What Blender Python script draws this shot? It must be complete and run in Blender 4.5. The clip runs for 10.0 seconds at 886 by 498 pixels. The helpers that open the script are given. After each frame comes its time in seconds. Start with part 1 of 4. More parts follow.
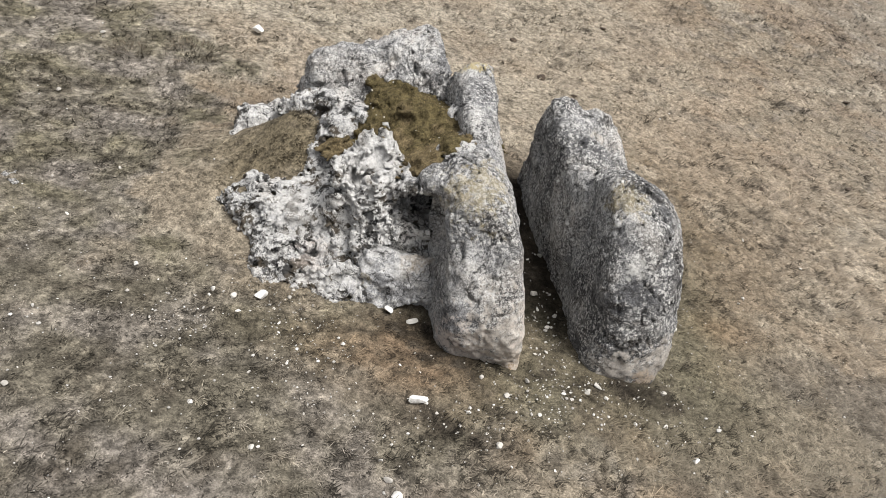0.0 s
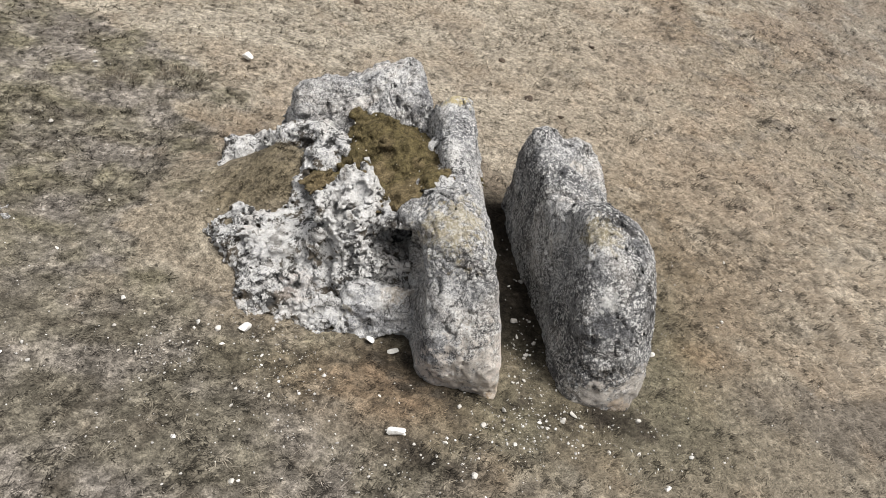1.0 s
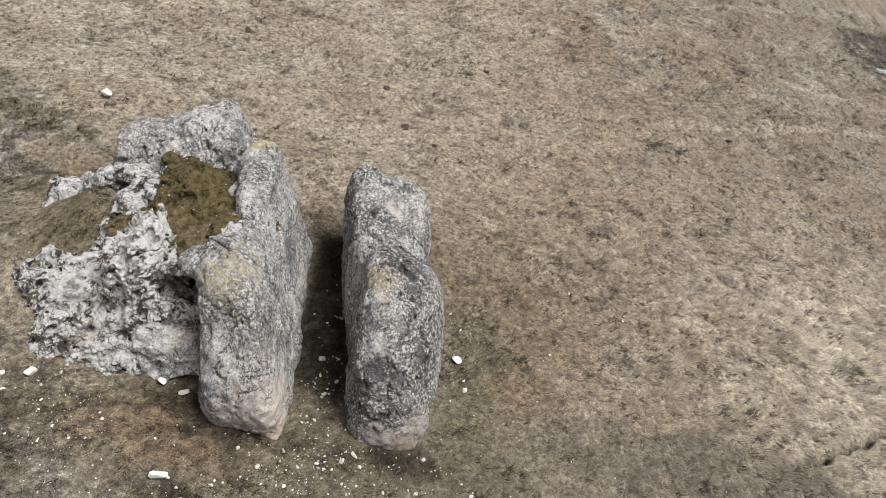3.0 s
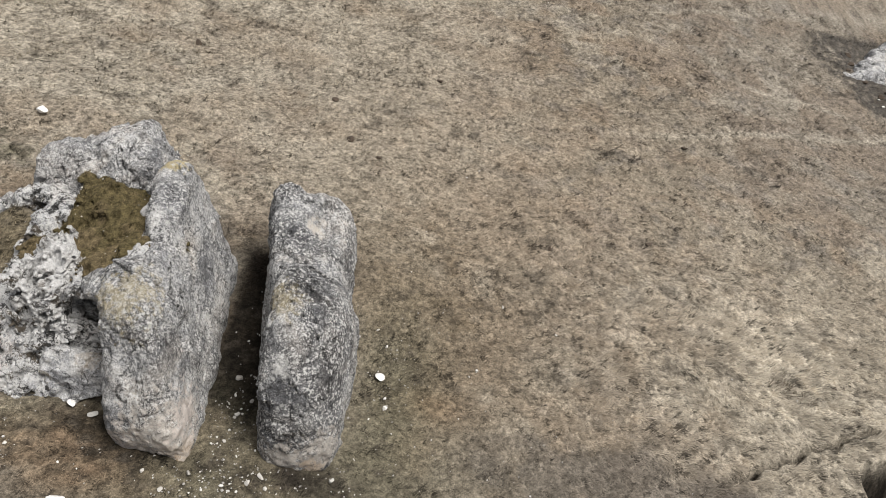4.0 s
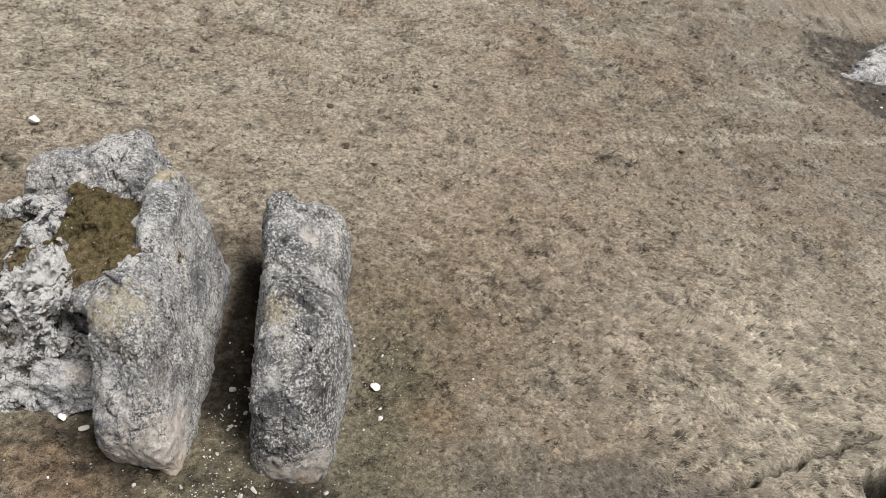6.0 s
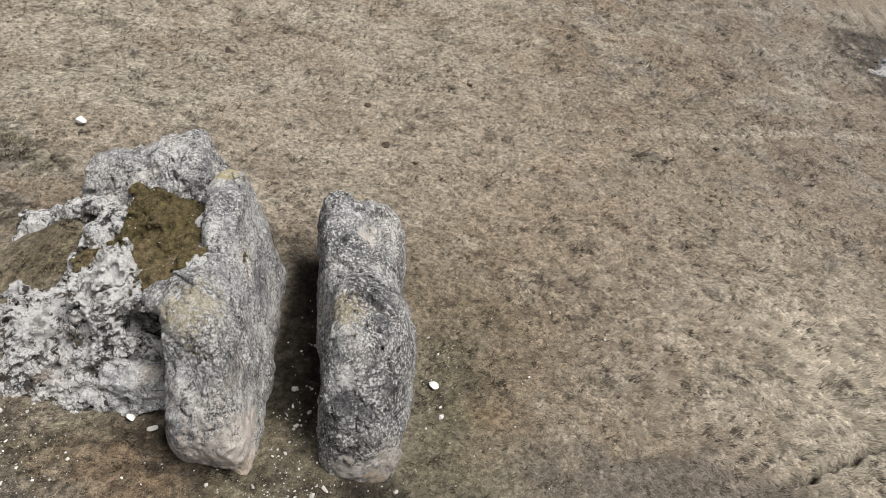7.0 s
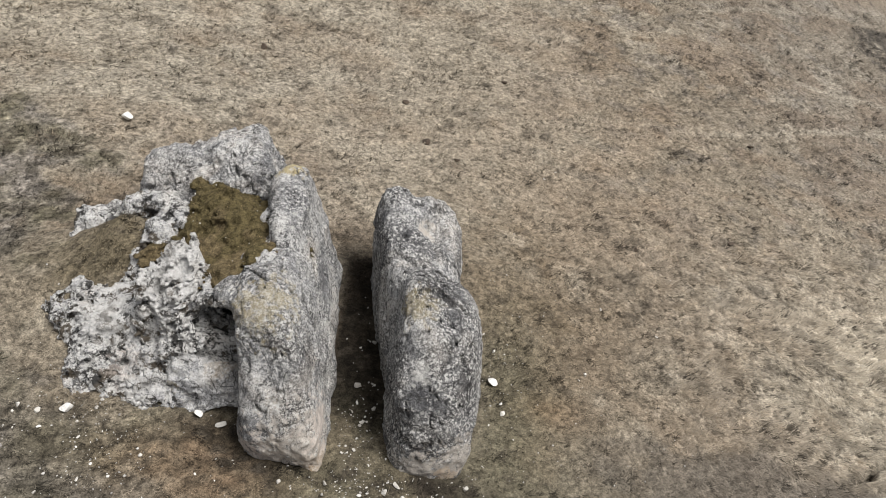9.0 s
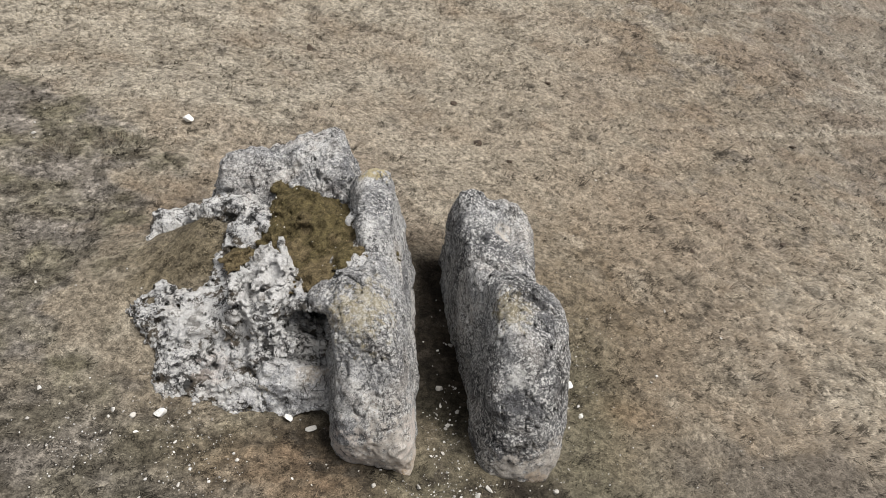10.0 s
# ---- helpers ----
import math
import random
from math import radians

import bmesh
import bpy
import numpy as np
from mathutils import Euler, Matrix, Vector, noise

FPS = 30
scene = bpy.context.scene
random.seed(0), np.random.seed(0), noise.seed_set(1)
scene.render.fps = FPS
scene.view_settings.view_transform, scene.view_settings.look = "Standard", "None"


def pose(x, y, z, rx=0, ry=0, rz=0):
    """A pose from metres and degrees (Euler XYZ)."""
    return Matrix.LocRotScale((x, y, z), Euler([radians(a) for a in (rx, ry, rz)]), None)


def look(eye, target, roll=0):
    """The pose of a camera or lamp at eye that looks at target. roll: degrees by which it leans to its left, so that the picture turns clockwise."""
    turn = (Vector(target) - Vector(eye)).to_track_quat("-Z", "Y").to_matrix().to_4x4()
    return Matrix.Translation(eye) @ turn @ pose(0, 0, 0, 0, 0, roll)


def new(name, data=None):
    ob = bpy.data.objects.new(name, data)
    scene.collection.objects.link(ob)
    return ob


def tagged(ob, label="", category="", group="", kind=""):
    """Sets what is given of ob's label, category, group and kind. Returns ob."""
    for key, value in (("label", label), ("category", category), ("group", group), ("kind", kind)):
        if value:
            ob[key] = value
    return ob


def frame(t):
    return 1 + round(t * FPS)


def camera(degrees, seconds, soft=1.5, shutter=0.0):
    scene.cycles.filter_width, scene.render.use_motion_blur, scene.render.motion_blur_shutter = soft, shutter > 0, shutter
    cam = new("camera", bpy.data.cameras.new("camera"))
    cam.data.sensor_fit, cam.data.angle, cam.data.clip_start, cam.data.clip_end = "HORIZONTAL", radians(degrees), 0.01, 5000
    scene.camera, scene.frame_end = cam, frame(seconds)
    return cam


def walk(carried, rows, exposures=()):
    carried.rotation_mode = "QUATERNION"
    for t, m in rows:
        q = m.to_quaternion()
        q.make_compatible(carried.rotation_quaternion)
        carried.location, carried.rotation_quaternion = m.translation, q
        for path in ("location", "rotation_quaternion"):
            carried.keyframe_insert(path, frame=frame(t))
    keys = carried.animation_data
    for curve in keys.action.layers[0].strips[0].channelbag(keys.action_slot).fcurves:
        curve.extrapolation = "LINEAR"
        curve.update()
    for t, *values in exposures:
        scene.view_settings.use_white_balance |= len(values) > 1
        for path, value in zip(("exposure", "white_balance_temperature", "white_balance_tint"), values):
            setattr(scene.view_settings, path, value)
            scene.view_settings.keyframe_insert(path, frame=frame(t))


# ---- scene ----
cam = camera(60.0, 10.0, soft=0.8)
PATH = [
    (0, (0.34, 1.973, 7.633), (0.318, 3.587, 6.451), -1.4),
    (0.5, (0.429, 1.998, 7.921), (0.403, 3.611, 6.739), -1.5),
    (1, (0.677, 2.01, 8.152), (0.647, 3.623, 6.97), -1.7),
    (1.5, (1.163, 2.028, 8.325), (1.125, 3.642, 7.144), -2.0),
    (2, (1.945, 2.058, 8.463), (1.898, 3.672, 7.283), -2.2),
    (2.5, (2.862, 2.108, 8.571), (2.806, 3.722, 7.392), -2.4),
    (3, (3.924, 2.173, 8.716), (3.858, 3.786, 7.536), -2.7),
    (3.2, (4.372, 2.238, 8.805), (4.293, 3.845, 7.617), -3.0),
    (4.3, (5.532, 2.394, 8.88), (5.451, 4.009, 7.703), -3.6),
    (4.5, (5.624, 2.399, 8.884), (5.542, 4.015, 7.709), -3.7),
    (5, (5.654, 2.479, 8.888), (5.572, 4.097, 7.714), -3.9),
    (6.5, (5.038, 2.536, 8.861), (4.955, 4.152, 7.686), -4.1),
    (7, (4.485, 2.526, 8.893), (4.401, 4.142, 7.718), -4.4),
    (7.5, (4.269, 2.539, 8.897), (4.189, 4.155, 7.722), -4.2),
    (8, (4.162, 2.525, 8.857), (4.084, 4.142, 7.683), -4.0),
    (8.5, (3.88, 2.511, 8.843), (3.804, 4.128, 7.669), -4.1),
    (9, (3.434, 2.516, 8.872), (3.36, 4.133, 7.697), -4.1),
    (9.5, (2.839, 2.539, 8.939), (2.769, 4.154, 7.762), -4.0),
    (10, (2.107, 2.556, 9.026), (2.045, 4.17, 7.845), -4.0),
]
walk(cam, [(t, look(eye, target, roll)) for t, eye, target, roll in PATH],
     [(0, 0.70), (1, 0.70), (2, 0.62), (3, 0.49), (4.5, 0.41), (10, 0.42)])

# ---- world, sun, exposure ----
SUN_AZ, SUN_EL = radians(117), radians(54)      # azimuth from +y towards +x
world = bpy.data.worlds.new("overcast_sky")
scene.world = world
world.use_nodes = True
wn = world.node_tree.nodes
sky = wn.new("ShaderNodeTexSky")
sky.sky_type, sky.sun_disc = "NISHITA", False
sky.sun_elevation, sky.sun_rotation = SUN_EL, SUN_AZ
sky.air_density, sky.dust_density, sky.ozone_density = 1.0, 6.0, 1.0
veil = wn.new("ShaderNodeMixRGB")
veil.inputs[0].default_value = 0.75
veil.inputs[2].default_value = (7.0, 7.0, 7.1, 1)
world.node_tree.links.new(sky.outputs[0], veil.inputs[1])
world.node_tree.links.new(veil.outputs[0], wn["Background"].inputs[0])
wn["Background"].inputs[1].default_value = 0.060
sun = new("sun", bpy.data.lights.new("sun", "SUN"))
sun.data.energy, sun.data.angle, sun.data.color = 3.5, radians(26), (1.0, 0.975, 0.945)
sun.matrix_world = look((math.sin(SUN_AZ) * math.cos(SUN_EL) * 50, math.cos(SUN_AZ) * math.cos(SUN_EL) * 50, math.sin(SUN_EL) * 50), (0, 0, 0))


# ---- noise and rock-shaping tools ----
LATTICES = {}


def lattice(seed):
    if seed not in LATTICES:
        LATTICES[seed] = np.random.RandomState(seed).rand(32768).astype(np.float32)
    return LATTICES[seed]


def vnoise(p, seed=0):
    """Smooth value noise in -1..1 at points p (n, 3)."""
    table = lattice(seed)
    i = np.floor(p).astype(np.int32)
    f = (p - i).astype(np.float32)
    f = f * f * f * (f * (f * 6 - 15) + 10)
    out = 0
    for dx in (0, 1):
        for dy in (0, 1):
            for dz in (0, 1):
                h = ((i[:, 0] + dx) * 73856093 ^ (i[:, 1] + dy) * 19349663 ^ (i[:, 2] + dz) * 83492791) & 32767
                w = (f[:, 0] if dx else 1 - f[:, 0]) * (f[:, 1] if dy else 1 - f[:, 1]) * (f[:, 2] if dz else 1 - f[:, 2])
                out = out + w * table[h]
    return out * 2 - 1


def fbm(p, octaves=4, seed=0, gain=0.5):
    total, amp = 0, 1.0
    for o in range(octaves):
        total = total + amp * vnoise(p * 2.03 ** o + 17.3 * o, seed + o)
        amp *= gain
    return total


def noise2(x, y, scale, octaves=3, seed=0, gain=0.5):
    p = np.stack([np.ravel(x) * scale, np.ravel(y) * scale, np.full(np.size(x), 0.37)], 1)
    return fbm(p, octaves, seed, gain).reshape(np.shape(x))


def smooth(a, lo, hi):
    u = np.clip((a - lo) / (hi - lo), 0, 1)
    return u * u * (3 - 2 * u)


def convex(planes, soft=0.08):
    """A rounded block: the space behind every plane (point, outward direction)."""
    made = [(np.array(p, float), np.array(n, float) / np.linalg.norm(n)) for p, n in planes]

    def f(q):
        d = [(q - p) @ n for p, n in made]
        top = np.max(d, axis=0)
        return top + soft * np.log(sum(np.exp((x - top) / soft) for x in d)) - soft * 0.35
    return f


def ellipsoid(c, r):
    c, r = np.array(c, float), np.array(r, float)
    return lambda q: (np.linalg.norm((q - c) / r, axis=1) - 1) * r.min()


def groove(a, b, width, c=None):
    """A worn crack from a to b (and on to c)."""
    def seg(q, a, b):
        a, b = np.array(a, float), np.array(b, float)
        t = np.clip((q - a) @ (b - a) / ((b - a) @ (b - a)), 0, 1)
        return np.linalg.norm(q - a - t[:, None] * (b - a), axis=1)

    def f(q):
        w = q + 0.05 * np.stack([vnoise(q * 3.1, 61), vnoise(q * 3.1, 62), vnoise(q * 3.1, 63)], 1)
        d = seg(w, a, b)
        if c is not None:
            d = np.minimum(d, seg(w, b, c))
        return d - width
    return f


def join(fs, k=0.06):
    def f(q):
        out = fs[0](q)
        for g in fs[1:]:
            b = g(q)
            h = np.clip(0.5 + 0.5 * (out - b) / k, 0, 1)
            out = out * (1 - h) + b * h - k * h * (1 - h)
        return out
    return f


def carve(f, cuts, k=0.03):
    def g(q):
        out = f(q)
        for cut in cuts:
            b = -cut(q)
            h = np.clip(0.5 + 0.5 * (b - out) / k, 0, 1)
            out = out * (1 - h) + b * h + k * h * (1 - h)
        return out
    return g


def weathered(f, seed, warp=0.10, rough=0.035, pits=0.0, strata=0.0, lumps=0.05, fissures=0.0):
    """The block with bulges, cracks and pits: all by noise at fixed sizes."""
    def g(q):
        d = f(q)
        near = np.abs(d) < 0.22
        if not near.any():
            return d
        p = q[near]
        d[near] = f(p + warp * np.stack([vnoise(p * 1.3, seed), vnoise(p * 1.3, seed + 1), vnoise(p * 1.3, seed + 2)], 1))
        e = lumps * fbm(p * 2.4, 3, seed + 5)
        e += rough * fbm(p * 8.0, 3, seed + 9, 0.6)
        crack = 1 - np.abs(fbm(p * np.array([2.2, 2.2, 1.2]), 3, seed + 14))
        e += 0.07 * smooth(crack, 0.96, 1.0)
        if strata:
            e += strata * np.abs(fbm(p * np.array([5.5, 1.1, 0.7]), 2, seed + 21))
        if fissures:
            swirl = 0.5 * np.stack([vnoise(p * 2.6, seed + 51), vnoise(p * 2.6, seed + 52), vnoise(p * 2.6, seed + 53)], 1)
            seam = np.abs(fbm(p * 1.35 + swirl, 3, seed + 41, 0.6))
            e += fissures * (1 - smooth(seam, 0.015, 0.075))
            e += 0.25 * fissures * (1 - smooth(np.abs(fbm(p * 5.0, 2, seed + 45, 0.5)), 0.02, 0.12))
        if pits:
            e += pits * smooth(fbm(p * 3.4, 3, seed + 27, 0.6), 0.30, 0.48)
            e += pits * 0.4 * smooth(fbm(p * 8.5, 2, seed + 33), 0.30, 0.5)
        d[near] += e
        return d
    return g


def skin(f, lo, hi, step):
    """The surface f = 0 inside a box, as vertices and four-sided faces."""
    lo, hi = np.array(lo, float), np.array(hi, float)
    n = np.ceil((hi - lo) / step).astype(int) + 1
    ax = [lo[i] + step * np.arange(n[i]) for i in range(3)]
    # coarse pass first: only blocks near the surface are worked out finely
    block = 4
    nb = -(-n // block)
    mid = [lo[i] + step * (block * np.arange(nb[i]) + (block - 1) / 2) for i in range(3)]
    cx, cy, cz = np.meshgrid(*mid, indexing="ij")
    coarse = f(np.stack([cx.ravel(), cy.ravel(), cz.ravel()], 1)).reshape(nb)
    near = np.abs(coarse) < 0.06 + step * block
    rep = lambda a: a.repeat(block, 0).repeat(block, 1).repeat(block, 2)[:n[0], :n[1], :n[2]]
    v, near = rep(coarse).astype(float), rep(near)
    for i in range(n[0]):                        # slice by slice, to keep memory small
        j, k = np.nonzero(near[i])
        if len(j):
            v[i, j, k] = f(np.stack([np.full(len(j), ax[0][i]), ax[1][j], ax[2][k]], 1))
    inside = v < 0
    total = sum(inside[a:n[0] - 1 + a, b:n[1] - 1 + b, c:n[2] - 1 + c].astype(int) for a in (0, 1) for b in (0, 1) for c in (0, 1))
    cells = np.argwhere((total > 0) & (total < 8))
    index = -np.ones(n - 1, int)
    index[tuple(cells.T)] = np.arange(len(cells))
    acc, cnt = np.zeros((len(cells), 3)), np.zeros(len(cells))
    corners = [(a, b, c) for a in (0, 1) for b in (0, 1) for c in (0, 1)]
    for p in corners:
        for axis in range(3):
            if p[axis]:
                continue
            q = list(p)
            q[axis] = 1
            va, vb = v[tuple((cells + p).T)], v[tuple((cells + q).T)]
            hit = (va < 0) != (vb < 0)
            t = np.where(hit, va / np.where(hit, va - vb, 1), 0)
            spot = np.tile(np.array(p, float), (len(cells), 1))
            spot[:, axis] += t
            acc[hit] += spot[hit]
            cnt[hit] += 1
    verts = lo + step * (cells + acc / cnt[:, None])
    faces = []
    for axis in range(3):
        o1, o2 = [a for a in range(3) if a != axis]
        sl0 = [slice(1, n[a] - 1) for a in range(3)]
        sl1 = list(sl0)
        sl0[axis], sl1[axis] = slice(0, n[axis] - 1), slice(1, n[axis])
        a, b = inside[tuple(sl0)], inside[tuple(sl1)]
        at = np.argwhere(a != b)
        flip = a[tuple(at.T)]
        base = at.copy()
        base[:, o1] += 1
        base[:, o2] += 1
        quad = []
        for d1, d2 in ((-1, -1), (0, -1), (0, 0), (-1, 0)):
            c = base.copy()
            c[:, o1] += d1
            c[:, o2] += d2
            quad.append(index[tuple(c.T)])
        quad = np.stack(quad, 1)
        if axis == 1:
            flip = ~flip
        quad[~flip] = quad[~flip][:, ::-1]
        faces.append(quad)
    faces = np.concatenate(faces)
    return verts, faces[(faces >= 0).all(1)]


def mesh_from(name, verts, faces, smooth_faces=True):
    me = bpy.data.meshes.new(name)
    k = faces.shape[1]
    me.vertices.add(len(verts))
    me.vertices.foreach_set("co", np.ascontiguousarray(verts, np.float32).ravel())
    me.loops.add(faces.size)
    me.loops.foreach_set("vertex_index", np.ascontiguousarray(faces, np.int32).ravel())
    me.polygons.add(len(faces))
    me.polygons.foreach_set("loop_start", np.arange(0, faces.size, k, dtype=np.int32))
    me.polygons.foreach_set("use_smooth", np.full(len(faces), smooth_faces))
    me.update(calc_edges=True)
    me.validate()
    return me


def part(name, me, material, parent=None, label=""):
    ob = new(name, me)
    if material:
        me.materials.append(material)
    if parent:
        ob.parent = parent
        ob.matrix_parent_inverse = parent.matrix_basis.inverted()
    return tagged(ob, label) if label else ob


def thing(name, at, label, category, group="", kind=""):
    ob = new(name)
    ob.matrix_basis = pose(*at)
    ob.empty_display_size = 0.2
    return tagged(ob, label, category, group, kind)


def tint(me, colours):
    """Plant and soil colour by place, one colour a vertex."""
    a = me.color_attributes.new("tint", "FLOAT_COLOR", "POINT")
    a.data.foreach_set("color", np.ascontiguousarray(np.c_[colours, np.ones(len(colours))], np.float32).ravel())


# ---- the lie of the land ----
def hollow(x, y):
    """Below 1 inside the dark hollow under the bank."""
    return np.hypot((x - 13.3) / 1.25, (y - 10.65) / 1.18) + 0.06 * np.sin(5 * x) * np.sin(4 * y)


def furrow(x, y):
    """A narrow dark furrow across the slope: 1 in its bed."""
    s = (x - 9.6) / 4.2
    line = 10.60 + 0.575 * (x - 9.6) - 0.011 * (x - 9.6) ** 2 + 0.035 * np.sin(x * 5.1) + 0.03 * np.sin(x * 13.0)
    away = np.abs(y - line) / (0.07 + 0.02 * np.sin(x * 7.0) + 0.015 * np.sin(x * 17.0))
    return np.exp(-away ** 2) * smooth(s, -0.02, 0.08) * smooth(1.06 - s, 0, 0.05)


def ground(x, y):
    x, y = np.asarray(x, float), np.asarray(y, float)
    gx, gy = np.clip(x, -14, 30), np.clip(y, -6, 45)
    u, v = (gx - 3) / 10, (gy - 14) / 10
    z = -0.109 - 2.955 * u + 0.466 * v + 0.025 * u * u + 0.082 * u * v + 0.338 * v * v
    z = z - 0.10 * (x - gx) + 0.06 * (y - gy)
    bump = lambda cx, cy, sx, sy, h: h * np.exp(-0.5 * (((x - cx) / sx) ** 2 + ((y - cy) / sy) ** 2))
    z = z + bump(-2.3, 12.3, 1.0, 0.9, 0.55) + bump(-1.7, 12.05, 0.45, 0.7, 0.6) + bump(-1.95, 12.6, 0.45, 0.3, 0.22) + bump(-2.2, 13.0, 0.6, 0.35, 0.16)             # turf terrace behind the low ledge
    z = z + bump(-3.6, 16.8, 1.8, 1.6, 0.36) + bump(-1.0, 22.5, 3, 3, -0.22) + bump(3.9, 11.4, 0.9, 0.9, -0.14) + bump(0.1, 9.6, 0.8, 0.5, -0.13) + bump(2.7, 9.2, 0.5, 0.35, 0.1)
    z = z + bump(19.5, 29.0, 3.0, 2.0, 0.25) + bump(12.4, 27.8, 3, 3, 0.35)
    z = z - 2.4 * smooth(1.0 - hollow(x, y), 0, 0.3) - 0.3 * furrow(x, y)
    return z + 0.05 * noise2(x, y, 0.55, 3, 101) + 0.016 * noise2(x, y, 3.2, 3, 105, 0.65)


# ---- materials ----
def nodes_of(name):
    m = bpy.data.materials.new(name)
    m.use_nodes = True
    return m, m.node_tree.nodes, m.node_tree.links, m.node_tree.nodes["Principled BSDF"]


def ramp(nodes, links, source, stops):
    r = nodes.new("ShaderNodeValToRGB")
    while len(r.color_ramp.elements) < len(stops):
        r.color_ramp.elements.new(0.5)
    for e, (p, c) in zip(r.color_ramp.elements, stops):
        e.position, e.color = p, (*c, 1) if not isinstance(c, (int, float)) else (c, c, c, 1)
    links.new(source, r.inputs[0])
    return r.outputs[0]


def tex(nodes, links, coord, scale, detail=5, rough=0.6, kind="noise", stretch=None, warp=0.0):
    if stretch:
        mp = nodes.new("ShaderNodeMapping")
        mp.inputs["Scale"].default_value = stretch
        links.new(coord, mp.inputs[0])
        coord = mp.outputs[0]
    if kind == "noise":
        n = nodes.new("ShaderNodeTexNoise")
        n.inputs["Detail"].default_value, n.inputs["Roughness"].default_value = detail, rough
        n.inputs["Distortion"].default_value = warp
        out = n.outputs["Fac"]
    else:
        n = nodes.new("ShaderNodeTexVoronoi")
        n.feature = kind
        out = n.outputs["Distance"]
    n.inputs["Scale"].default_value = scale
    links.new(coord, n.inputs["Vector"])
    return out


def mix(nodes, links, fac, a, b, mode="MIX"):
    m = nodes.new("ShaderNodeMixRGB")
    m.blend_type = mode
    for socket, value in zip(m.inputs, (fac, a, b)):
        if isinstance(value, (int, float)):
            socket.default_value = value
        elif isinstance(value, tuple):
            socket.default_value = (*value, 1)
        else:
            links.new(value, socket)
    return m.outputs[0]


def sphere_mask(nodes, links, pos, c, r, wobble):
    """1 near c, fading raggedly to 0 at about r."""
    d = nodes.new("ShaderNodeVectorMath")
    d.operation = "DISTANCE"
    links.new(pos, d.inputs[0])
    d.inputs[1].default_value = c
    a = nodes.new("ShaderNodeMath")
    a.operation = "MULTIPLY_ADD"
    links.new(d.outputs["Value"], a.inputs[0])
    a.inputs[1].default_value = 0.25 / r
    links.new(wobble, a.inputs[2])
    return ramp(nodes, links, a.outputs[0], [(0.60, 1.0), (0.70, 0.0)])


